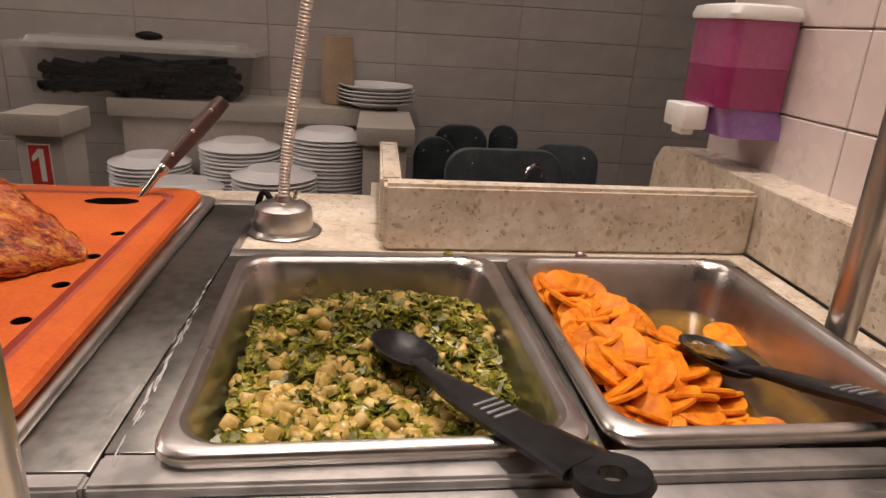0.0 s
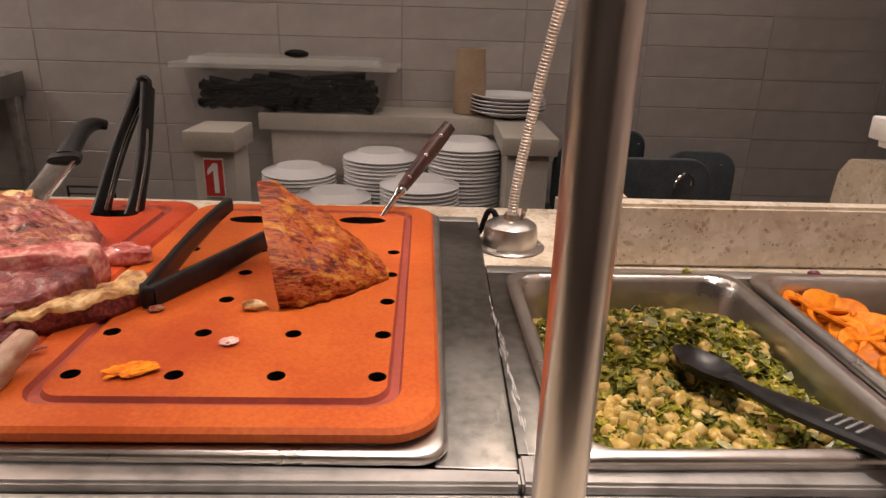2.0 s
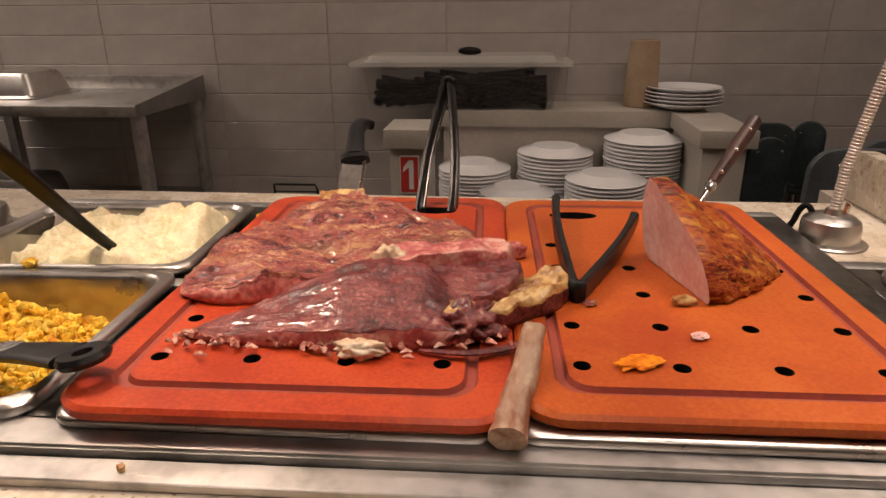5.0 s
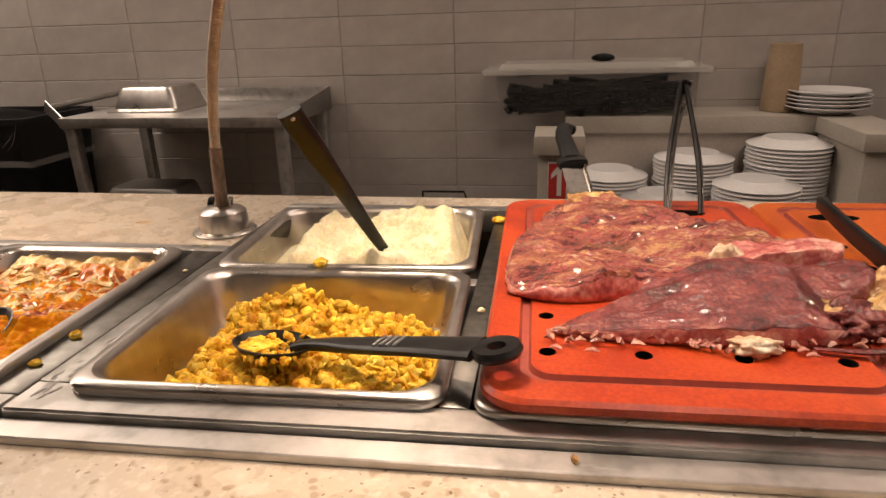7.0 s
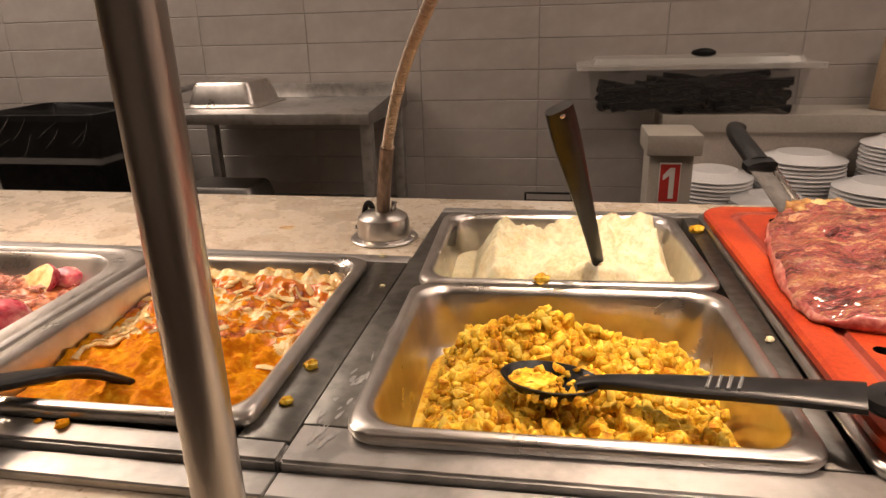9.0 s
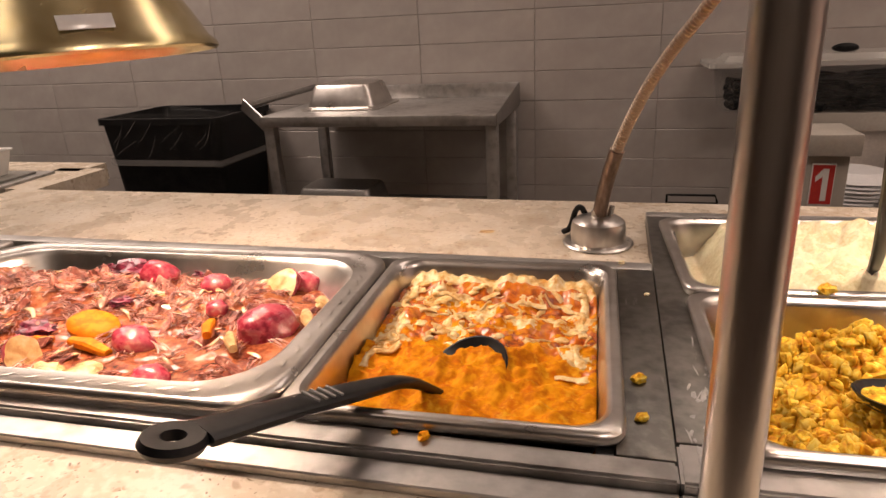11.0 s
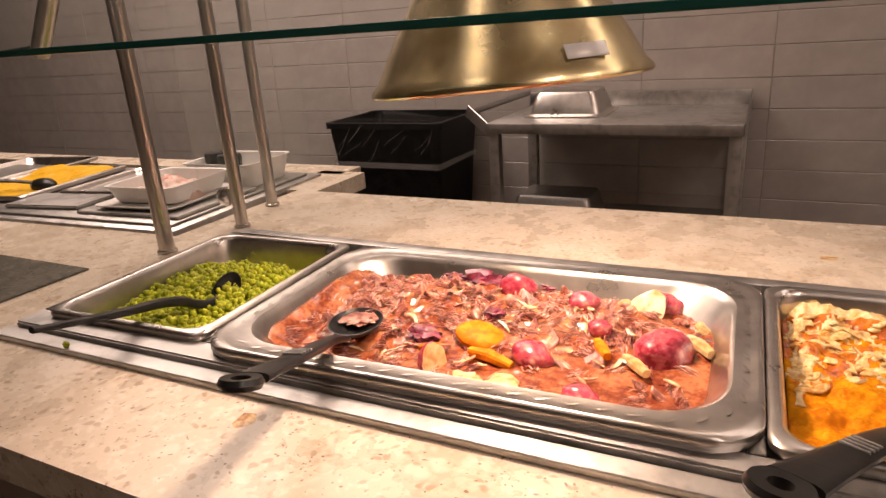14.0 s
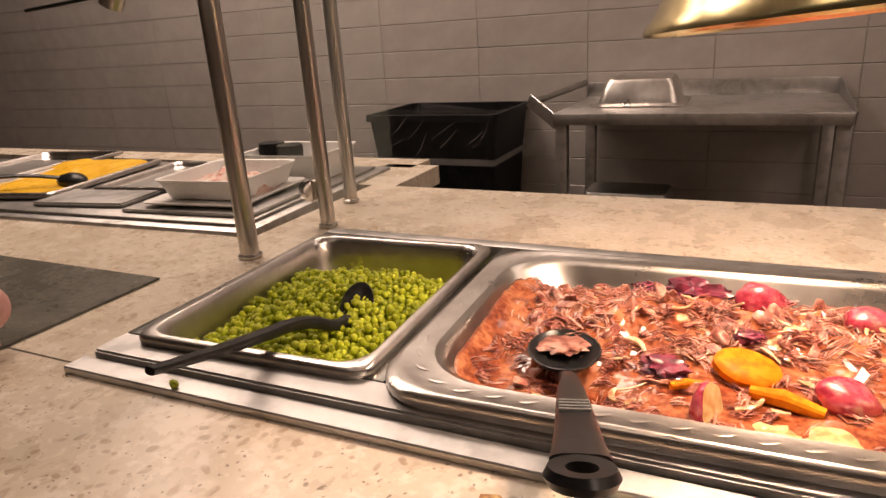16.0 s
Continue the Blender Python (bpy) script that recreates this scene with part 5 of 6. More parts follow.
for i in range(34):
    x, y, a = rnd.uniform(-0.17, 0.20), rnd.uniform(-0.085, 0.10), rnd.uniform(0, 6.28)
    r, w = rnd.uniform(0.010, 0.022), rnd.uniform(0.0012, 0.0028)
    arc = [(x + r * math.cos(a + k * 0.32), y + r * 0.8 * math.sin(a + k * 0.32)) for k in range(5)]
    part("onion_strip", sweep([(u, v, stew_h(u, v) + 0.0022 + 0.001 * k) for k, (u, v) in enumerate(arc)], [(w * 0.6, w * 0.5), (w, w * 0.6), (w * 1.2, w * 0.6), (w, w * 0.6), (w * 0.5, w * 0.4)], n=8, smooth=1), PALEONION, t)
for x, y, rx in ((-1.446, 1.017, 0.032), (-1.459, 0.879, 0.020), (-1.495, 1.03, 0.016), (-1.40, 0.935, 0.013), (-1.37, 1.04, 0.018)):
    u, v = in_stew(x, y)
    part("cabbage_clump", blob(rx, rx * 0.7, rx * 0.35, 0.6, 3, x * 30, 3), ONION, t, m=pose(u, v, stew_h(u, v) + 0.004))


# ---- carved beef ----
BZ = 0.9355
t = thing("roast_beef", -0.362, 1.06, BZ, "carved roast beef with dark crust lying on an orange board", "roast beef")


def closed_curve(pts, per=12):
    """A smooth closed line through a few corner points."""
    out = []
    for i in range(len(pts)):
        a, b, c, d = (Vector((*pts[(i + k) % len(pts)], 0)) for k in (-1, 0, 1, 2))
        for k in range(per):
            u = k / per
            out.append(0.5 * ((2 * b) + (c - a) * u + (2 * a - 5 * b + 4 * c - d) * u * u + (3 * b - a - 3 * c + d) * u ** 3))
    return out


def flap(outline, height, seed, rough=1.0, rings=40, grain=(1, 0), centre=None, side=3):
    """A lying cut of meat: steep torn sides, then a top that follows height(x, y)."""
    line = closed_curve(outline)
    mid = Vector((*centre, 0)) if centre else sum(line, Vector()) / len(line)
    steps = [(1.0, 0.0), (1.012, 0.28), (1.008, 0.55), (0.995, 0.80), (0.97, 0.95)] + [(0.97 * (1 - k / rings) ** 0.9, 1.0) for k in range(1, rings)]
    rows, g = [], Vector((*grain, 0)).normalized()
    for k, (q, up) in enumerate(steps):
        row = []
        for p in line:
            v = mid + (p - mid) * q
            edge = 0.0035 * noise.noise(Vector((p.x * 60, p.y * 60, seed + k * 0.35))) + 0.0016 * noise.noise(Vector((p.x * 190, p.y * 190, seed)))
            v += (p - mid).normalized() * edge * max(0.0, (q - 0.7) / 0.3)
            along, across = v.dot(g), v.x * -g.y + v.y * g.x
            fib = noise.fractal(Vector((along * 35, across * 120, seed)), 0.7, 2.2, 4)
            bump = 0.0030 * frac(v.x, v.y, seed, 20, 4) + 0.0016 * fib + 0.0030 * (0.4 - abs(frac(along * 0.5, across, seed + 5, 34, 3)))
            row.append((v.x, v.y, max(0.0, height(v.x, v.y) * up + (bump * rough * up))))
        rows.append(row)
    mats = [1 if k < side else 0 for k in range(len(rows) - 1)]
    return loft(rows, cap0=True, cap1=True, mats=mats)


def brisket_h(x, y):
    return 0.015 + 0.010 * min(1.0, max(0.0, (x + 0.10) / 0.16)) + 0.004 * math.sin(x * 40 + y * 25)


def wedge_h(x, y):
    u = min(1.0, max(0.0, (x + 0.087) / 0.13))
    back = min(1.0, max(0.0, (y + 0.205) / 0.075))
    drop = min(1.0, max(0.0, (0.150 - x) / 0.05))
    return 0.004 + (u ** 0.8) * drop * (0.011 + 0.027 * back)


part("brisket", flap([(-0.127, -0.117), (-0.073, -0.134), (-0.01, -0.115), (0.07, -0.115), (0.135, -0.075), (0.135, 0.0), (0.112, 0.050), (0.072, 0.085), (0.0, 0.135), (-0.060, 0.155), (-0.098, 0.115), (-0.118, 0.035), (-0.132, -0.045)], brisket_h, 1.2, 2.4, grain=(1, -0.45), rings=60), [BEEF, RARE], t, "pink and tan sliced brisket", angle=180)
part("brisket_slice", flap([(-0.075, 0.150), (-0.05, 0.125), (-0.012, 0.128), (-0.018, 0.155), (-0.045, 0.176)], lambda x, y: 0.026 - 0.3 * abs(y - 0.15), 3.7, 1.6, rings=18, grain=(0.2, 1)), [FAT, FAT], t, angle=180)
part("front_cut", flap([(-0.087, -0.192), (-0.044, -0.203), (0.037, -0.205), (0.100, -0.199), (0.142, -0.182), (0.132, -0.142), (0.062, -0.118), (0.0, -0.138), (-0.050, -0.166)], wedge_h, 4.7, 0.9, grain=(1, 0.1), side=4), [CRUST, RARE], t, "dark crusted wedge of beef with pink edge", angle=180)
part("rib_slab", flap([(0.055, -0.085), (0.060, -0.112), (0.100, -0.105), (0.155, -0.085), (0.170, -0.062), (0.160, -0.045), (0.105, -0.062)], lambda x, y: 0.040 - 0.10 * max(0, x - 0.12), 6.1, 1.2, rings=22, grain=(1, 0.3)), [RARE, RARE], t, "pink cut rib slab", angle=180)
part("rib_crust", flap([(0.070, -0.112), (0.100, -0.150), (0.140, -0.148), (0.172, -0.120), (0.175, -0.085), (0.150, -0.082), (0.10, -0.105)], lambda x, y: 0.030 - 0.25 * max(0, -0.11 - y), 9.4, 1.6, rings=22, grain=(1, 0.4)), [CRUST, CRUST], t, angle=180)
part("rib_end", blob(0.013, 0.010, 0.012, 0.35, 2, 4, 4), [PALEFAT], t, "pale fat end of the rib", m=pose(0.060, -0.098, 0.034, 0, 20, 20), angle=180)
part("back_scrap", flap([(0.125, 0.0), (0.150, -0.012), (0.182, -0.004), (0.172, 0.022), (0.140, 0.024)], lambda x, y: 0.012, 3.1, 1.8, rings=16), [RARE, RARE], t, angle=180)
part("fatty_rib", flap([(0.112, -0.140), (0.118, -0.178), (0.150, -0.168), (0.195, -0.135), (0.222, -0.092), (0.205, -0.070), (0.170, -0.095)], lambda x, y: 0.013 + 0.004 * abs(math.sin((y - 0.8 * x) * 95)) + 0.05 * max(0, 0.15 - x), 2.2, 2.6, rings=28, grain=(1, 0.8)), [FAT, CRUST], t, "browned fatty rib end", angle=180)
part("dark_end", blob(0.024, 0.020, 0.014, 0.7, 2.5, 7, 4), CRUST, t, m=pose(0.132, -0.172, 0.010), angle=180)
part("fat_lump", blob(0.017, 0.010, 0.007, 0.42, 2.2, 2, 4), PALEFAT, t, "crumbly pale fat lump", m=pose(0.056, -0.212, 0.006), angle=180)
part("skin_strip", sweep([(0.10, -0.205, 0.003), (0.135, -0.212, 0.005), (0.165, -0.200, 0.004), (0.185, -0.180, 0.003)], [(0.002, 0.001), (0.004, 0.002), (0.005, 0.002), (0.0015, 0.001)], n=8, smooth=2), CRUST, t)
rnd = random.Random(61)
scr = bmesh.new()
for i in range(140):
    x, y = rnd.choice(((0.02, -0.205), (-0.05, -0.205), (0.135, -0.19), (0.11, 0.03), (0.06, -0.205)))
    x, y = x + rnd.gauss(0, 0.025), y + rnd.gauss(0, 0.008)
    if abs(x + 0.0) > 0.17:
        continue
    L, a = rnd.uniform(0.002, 0.006), rnd.uniform(0, 6.28)
    d = Vector((math.cos(a), math.sin(a) * 0.6, 0)) * L
    p = Vector((x, y, 0.002 + rnd.uniform(0, 0.004)))
    sweep([p - d, p + Vector((0, 0, 0.002)), p + d], [(0.0010, 0.0008), (0.0026, 0.0018), (0.0011, 0.0008)], n=5, bm=scr)
tagged(part("scraps", scr, SHRED, t, angle=60), kind="stuff")

bm = sweep([(0.016, 0.092, 0.031), (0.013, 0.075, 0.025), (0.008, 0.05, 0.014), (0.0, 0.02, 0.004), (-0.002, 0.0, 0.0)], [(0.0085, 0.006), (0.0090, 0.009), (0.0100, 0.0095), (0.0115, 0.0105), (0.0120, 0.010)], n=16, power=2.4, smooth=2)
for v in bm.verts:
    v.co += v.co.normalized() * 0.0026 * noise.fractal(v.co * 90, 0.8, 2, 4)
solid("rib_bone", bm, BONE, -0.193, 0.772, 0.925, "bare cooked rib bone leaning between two boards", "bone", angle=60)


# ---- ham ----
def ham():
    t = thing("ham_piece", 0.018, 1.022, BZ, "glazed ham end piece with pink cut face on an orange board", "ham", 6)
    face = [(-0.056, 0.0), (-0.060, 0.012), (-0.050, 0.036), (-0.026, 0.058), (0.008, 0.074), (0.036, 0.088), (0.052, 0.072), (0.060, 0.045), (0.062, 0.02), (0.054, 0.0), (0.03, -0.0005), (-0.02, -0.0005)]
    pts = []
    for i in range(len(face)):
        a, b, c, d = (Vector((*face[(i + k) % len(face)], 0)) for k in (-1, 0, 1, 2))
        for u in (0, 0.125, 0.25, 0.375, 0.5, 0.625, 0.75, 0.875):
            pts.append(0.5 * ((2 * b) + (c - a) * u + (2 * a - 5 * b + 4 * c - d) * u * u + (3 * b - a - 3 * c + d) * u ** 3))
    rows = []
    for k in range(31):
        u = k / 30
        s = (1 - u ** 1.9 * 0.93)
        x = -0.068 + 0.113 * u
        row = []
        for p in pts:
            y = p.x * s + 0.012 * u
            z = max(0.0, p.y) * (1 - u * 0.94) ** 0.8
            q = (0.0045 * frac(x, y, z, 34, 4) + 0.002 * frac(x * 0.4, y * 2, z * 2, 120, 3)) * (1 if k else 0.5)
            row.append((x - (0.012 * (p.y / 0.08) if k == 0 else 0) + (0.035 * (0.5 - y / 0.12) * (1 - u)) * 0.55, y + q, max(0.0, z + q * (1 if z > 0.002 else 0))))
        rows.append(row)
    bm = loft(rows, cap0=True, cap1=True)
    bmesh.ops.recalc_face_normals(bm, faces=bm.faces)
    cap = max(bm.faces, key=lambda f: f.calc_area())
    cap.material_index = 1
    res = bmesh.ops.inset_individual(bm, faces=[cap], thickness=0.003)
    for f in res["faces"]:
        f.material_index = 1
    part("joint", bm, [HAMSKIN, HAMPINK], t, angle=55)
    part("crumb", blob(0.010, 0.006, 0.005, 0.5, 3, 2, 2), FAT, t, m=pose(-0.07, -0.058, 0.004))
    return t


ham()
for nm, x, y, rx, ry, mat, lab in (("ham_scrap", -0.102, 0.852, 0.017, 0.009, CARROT, "thin orange scrap lying on the cutting board"), ("ham_scrap", -0.048, 0.896, 0.007, 0.005, HAMPINK, "small pink ham scrap on the cutting board"),
                                   ("ham_scrap", -0.126, 0.950, 0.006, 0.004, BEEF, "dark meat scrap on the cutting board")):
    solid(nm, blob(rx, ry, 0.0022, 0.4, 2.2, x * 70, 4), mat, x, y, BZ + 0.0025, lab, "food scrap", 25)


# ---- utensils ----
def frame_at(a, b, up=(0, 0, 1)):
    a, b = Vector(a), Vector(b)
    x = (b - a).normalized()
    y = Vector(up).cross(x).normalized()
    z = x.cross(y)
    m = Matrix((x, y, z)).transposed().to_4x4()
    m.translation = a
    return m


def spoon(bowl, neck, mids, end, label, rx=0.036, ry=0.028, dip=0.013, width=0.0165, tilt=0.0, pitch=0.0, ridges=True, hole=True, fill=None):
    root = Vector(bowl)
    t = thing("serving_spoon", *bowl, label, "serving spoon", group="black serving spoons")
    loc = [Vector(p) - root for p in [neck, *mids, end]]
    n = len(loc)
    hw = [0.0075] + [width * (0.62 + 0.38 * i / n) for i in range(1, n - 1)] + [width]
    stop = loc[-1] + (loc[-2] - loc[-1]).normalized() * (0.0155 if hole else 0)
    pts = loc[:-1] + [stop]
    sz = [(0.006, 0.0045)] + [(w, 0.0042) for w in hw[1:]]
    inner = Vector((loc[0].x * 0.55, loc[0].y * 0.55, -dip * 0.1))
    hd = part("handle", sweep([inner] + pts, [(0.0065, 0.0035)] + sz, n=14, power=3.2, smooth=2), BLACK, t)
    if hole:
        m = frame_at(loc[-1], loc[-2])
        r = width + 0.0015
        part("handle_end", lathe([(0.0072, -0.0035), (r - 0.001, -0.004), (r + 0.001, 0), (r - 0.001, 0.004), (0.0072, 0.0035)], 28, closed=True), BLACK, t, m=m)
    if ridges:
        m = frame_at(loc[1].lerp(loc[2], 0.5), loc[2])
        for k in range(4):
            part("grip_ridge", box(k * 0.0065 - 0.0095, k * 0.0065 - 0.0072, -0.009, 0.009, 0.0034, 0.0055, 0.0006), RIDGE, hd, m=m)
    d = Vector((loc[0].x, loc[0].y, 0)).normalized()
    m = frame_at((0, 0, 0), (d.x, d.y, 0)) @ pose(0, 0, 0, tilt, pitch, 0)
    prof = [(0.05, -1.0), (0.45, -0.9), (0.8, -0.55), (1.0, 0.0), (0.95, 0.02), (0.75, -0.45), (0.42, -0.78), (0.05, -0.86)]
    b = lathe(prof, 28)
    for v in b.verts:
        v.co = Vector((v.co.x * rx, v.co.y * ry, v.co.z * dip))
    part("bowl", b, BLACK, t, m=m)
    if fill:
        b = blob(rx * 0.46, ry * 0.66, dip * 0.2, 0.5, 2.5, rx * 700, 3)
        part("scoop_fill", b, fill, t, "food left in the bowl", m=m @ pose(-rx * 0.4, 0, -dip * 0.3), angle=80)
    return t


spoon((0.331, 0.924, 0.914), (0.347, 0.884, 0.914), [(0.365, 0.845, 0.921), (0.395, 0.790, 0.931)], (0.424, 0.741, 0.940), "black nylon serving spoon resting in chopped greens", rx=0.032, ry=0.025, tilt=-12, width=0.0185)
spoon((0.595, 0.945, 0.898), (0.609, 0.902, 0.905), [(0.618, 0.86, 0.918), (0.630, 0.81, 0.936)], (0.645, 0.745, 0.954), "black nylon serving spoon resting among carrot slices", rx=0.038, ry=0.031, tilt=-10, fill=BROTH)
spoon((-0.690, 0.866, 0.915), (-0.652, 0.858, 0.919), [(-0.605, 0.845, 0.927), (-0.55, 0.825, 0.940)], (-0.490, 0.803, 0.952), "black nylon serving spoon lying across bread stuffing", rx=0.038, ry=0.028, tilt=-6, dip=0.016, fill=STUFF)
spoon((-1.012, 0.885, 0.895), (-1.043, 0.816, 0.922), [(-1.062, 0.780, 0.934), (-1.095, 0.716, 0.953)], (-1.125, 0.660, 0.967), "black nylon serving spoon pushed into sweet potato", rx=0.038, ry=0.034, tilt=0, pitch=24)
spoon((-1.534, 0.862, 0.913), (-1.511, 0.790, 0.929), [(-1.497, 0.742, 0.944), (-1.479, 0.682, 0.964)], (-1.462, 0.622, 0.984), "black nylon serving spoon resting in beef stew", rx=0.036, ry=0.030, tilt=0, dip=0.013, width=0.0140, fill=SHRED)
o0 = Vector((-1.753, 0.886, 0.908))
t = thing("serving_spoon", *o0, "black nylon cranked serving spoon resting in green peas", "serving spoon", group="black serving spoons")
part("handle", sweep([Vector(p) - o0 for p in ((-1.752, 0.872, 0.905), (-1.750, 0.848, 0.907), (-1.762, 0.822, 0.925), (-1.759, 0.74, 0.941), (-1.757, 0.653, 0.963))], [(0.005, 0.004), (0.006, 0.0055), (0.0065, 0.006), (0.0065, 0.0045), (0.0045, 0.003)], n=12, power=3, smooth=2), BLACK, t)
b = lathe([(0.05, -1.0), (0.45, -0.9), (0.8, -0.55), (1.0, 0.0), (0.95, 0.02), (0.75, -0.45), (0.42, -0.78), (0.05, -0.86)], 24)
for v in b.verts:
    v.co = Vector((v.co.x * 0.030, v.co.y * 0.016, v.co.z * 0.010))
part("bowl", b, BLACK, t, m=pose(0, 0.006, 0.002, 30, -30, 100))

o0 = Vector((-0.643, 1.100, 0.905))
t = thing("serving_spatula", *o0, "black nylon spatula standing in mashed potato", "spatula")
part("handle", sweep([Vector(p) - o0 for p in ((-0.645, 1.098, 0.913), (-0.653, 1.065, 0.950), (-0.671, 1.014, 1.022), (-0.683, 0.979, 1.068), (-0.691, 0.957, 1.100))], [(0.006, 0.003), (0.007, 0.0035), (0.0095, 0.004), (0.0125, 0.005), (0.0115, 0.005)], up=(0, -1, 0.6), n=14, power=3, smooth=2), BLACK, t)
part("blade", box(-0.022, 0.02, -0.004, 0.022, -0.012, 0.010, 0.0015), BLACK, t, m=pose(0, 0, 0.006, -38, 0, 8))
part("rivet", blob(0.003, 0.003, 0.003, 0, 1, 0, 2), CHROME, t, m=Matrix.Translation(Vector((-0.6885, 0.9575, 1.094)) - o0))


def tongs(apex, tip_a, tip_b, label, up, half=(0.0035, 0.010), metal=None):
    root = Vector(tip_a).lerp(Vector(tip_b), 0.5)
    t = thing("tongs", *root, label, "tongs", group="serving tongs")
    A, P, Q = Vector(apex) - root, Vector(tip_a) - root, Vector(tip_b) - root
    across = (P - Q).normalized() * 0.006
    for tip, sg in ((P, 1), (Q, -1)):
        mid = A.lerp(tip, 0.5) + across * sg * 1.2
        part("arm", sweep([A + across * sg * 0.6, mid, A.lerp(tip, 0.85) + across * sg * 0.6, tip], [half, half, (half[0], half[1] * 0.9), (half[0] * 1.3, half[1] * 0.8)], up=up, n=12, power=4, smooth=2), BLACK, t)
        if metal:
            part("steel_edge", sweep([A.lerp(tip, 0.12) - across * 0.5 + Vector((0, -0.002, 0)), mid - across * 0.75 + Vector((0, -0.002, 0)), A.lerp(tip, 0.95) - across * 0.6 + Vector((0, -0.002, 0))], (0.0022, 0.0012), up=up, n=8, power=4, smooth=2), metal, t)
    part("spring_end", sweep([A + across * 1.0, A + (A - (P + Q) / 2).normalized() * 0.006, A - across * 1.0], half, up=up, n=12, power=4, smooth=2), BLACK, t)
    return t


tongs((-0.282, 1.330, 1.078), (-0.309, 1.222, 0.930), (-0.268, 1.221, 0.930), "black handled steel tongs standing in the board slot", (1, -0.35, 0), (0.012, 0.0035), metal=CHROME)
tongs((-0.136, 0.962, 0.944), (-0.140, 1.195, 0.958), (-0.055, 1.150, 0.952), "open black nylon tongs lying on the cutting board", (0, 0, 1), (0.004, 0.0105))

t = thing("carving_knife", -0.412, 1.225, 0.930, "serrated steel carving knife with black handle standing in the board slot", "knife")
o0 = Vector((-0.412, 1.225, 0.930))
bl = part("blade", sweep([Vector(p) - o0 for p in ((-0.411, 1.226, 0.928), (-0.417, 1.30, 0.950), (-0.425, 1.362, 0.968))], [(0.016, 0.0012), (0.018, 0.0013), (0.018, 0.0014)], up=(0.1, -0.3, 1), n=10, power=3), CHROME, t)
ax = (Vector((-0.425, 1.362, 0.968)) - Vector((-0.411, 1.226, 0.928)))
for k in range(22):
    part("serration", chunk(0.0035, 0.004, 0.0016, 0.0, k, 0.1), CHROME, bl, m=Matrix.Translation(ax * (0.06 + k * 0.042) + Vector((0.0175 + 0.0005 * (k % 2), 0, 0.001))))
part("guard", sweep([Vector(p) - o0 for p in ((-0.423, 1.358, 0.967), (-0.427, 1.372, 0.971))], (0.022, 0.009), up=(0, -0.3, 1), power=3), BLACK, t)
part("handle", sweep([Vector(p) - o0 for p in ((-0.426, 1.370, 0.971), (-0.433, 1.41, 0.985), (-0.440, 1.45, 0.998), (-0.436, 1.478, 1.003), (-0.424, 1.490, 0.998))], [(0.015, 0.010), (0.013, 0.011), (0.0125, 0.011), (0.012, 0.010), (0.009, 0.008)], up=(0, -0.3, 1), n=14, power=2.6, smooth=2), BLACK, t)

t = thing("carving_fork", 0.028, 1.235, 0.925, "steel carving fork with riveted wood handle in the board slot", "carving fork")
o0 = Vector((0.028, 1.235, 0.925))
d = Vector((0.120, 1.314, 1.039)) - o0
part("shaft", sweep([Vector((0, 0, -0.004)), d * 0.30], [(0.0028, 0.0028), (0.004, 0.004)], n=12), CHROME, t)
part("bolster", sweep([d * 0.28, d * 0.33, d * 0.37], [(0.0045, 0.0045), (0.0075, 0.0065), (0.006, 0.006)], n=14), CHROME, t)
hd = part("handle", sweep([d * 0.365, d * 0.55, d * 0.8, d * 1.0], [(0.0062, 0.007), (0.0075, 0.0085), (0.0085, 0.010), (0.0075, 0.0085)], n=14, power=3, smooth=2), WOOD, t, "dark wood handle")
for k in (0.46, 0.68, 0.88):
    part("rivet", blob(0.0028, 0.0028, 0.0028, 0, 1, 0, 2), CHROME, hd, m=Matrix.Translation(d * k + Vector((0.0, -0.0075, 0.0035))))


# ---- crumbs and spills ----
def bit(x, y, z, r, mat, label, flat=0.6):
    solid("crumb", blob(r, r * 0.75, r * flat, 0.5, 2.5, x * 91 + y * 17, 2), mat, x, y, z + r * flat * 0.7, label, "crumb", rz=(x * 1000) % 180, group="crumbs on the steel")


ST = 0.9141
for x, y, r, mat, lab in ((-0.874, 0.856, 0.006, STUFF, "yellow stuffing crumb on the steel rail"), (-0.873, 0.806, 0.005, STUFF, "brown stuffing crumb on the steel rail"), (-1.014, 0.758, 0.005, SWEET, "orange sweet potato crumb on the steel rail"),
                          (-1.035, 0.760, 0.0025, SWEET, "orange sweet potato crumb on the steel rail"), (-0.523, 1.232, 0.009, STUFF, "yellow stuffing crumb on the steel rail"), (-0.517, 0.946, 0.004, MASH, "white mash crumb on the steel rail"),
                          (-0.885, 1.105, 0.004, MASH, "white mash crumb on the steel rail"), (-0.862, 1.02, 0.003, MASH, "white mash crumb on the steel rail"), (0.383, 1.120, 0.006, LEAF, "dark green leaf bit on the steel rail"),
                          (0.527, 1.124, 0.007, ONION, "burnt food bit on the steel rail"), (0.435, 0.798, 0.005, LEAF, "green leaf bit on the steel rail")):
    bit(x, y, ST, r, mat, lab)
bit(-0.703, 1.028, RIM, 0.008, STUFF, "yellow stuffing crumb on the pan rim")
bit(-0.436, 0.744, 0.907, 0.0035, FAT, "brown crumb on the steel flange", 0.8)
bit(-1.812, 0.712, 0.907, 0.004, PEA, "single green pea on the steel flange", 0.9)
bit(-1.063, 1.245, 0.9, 0.010, FAT, "tan spill mark on the stone counter", 0.05)
bit(-1.53, 0.681, 0.9, 0.012, FAT, "brown spill mark on the stone counter", 0.04)
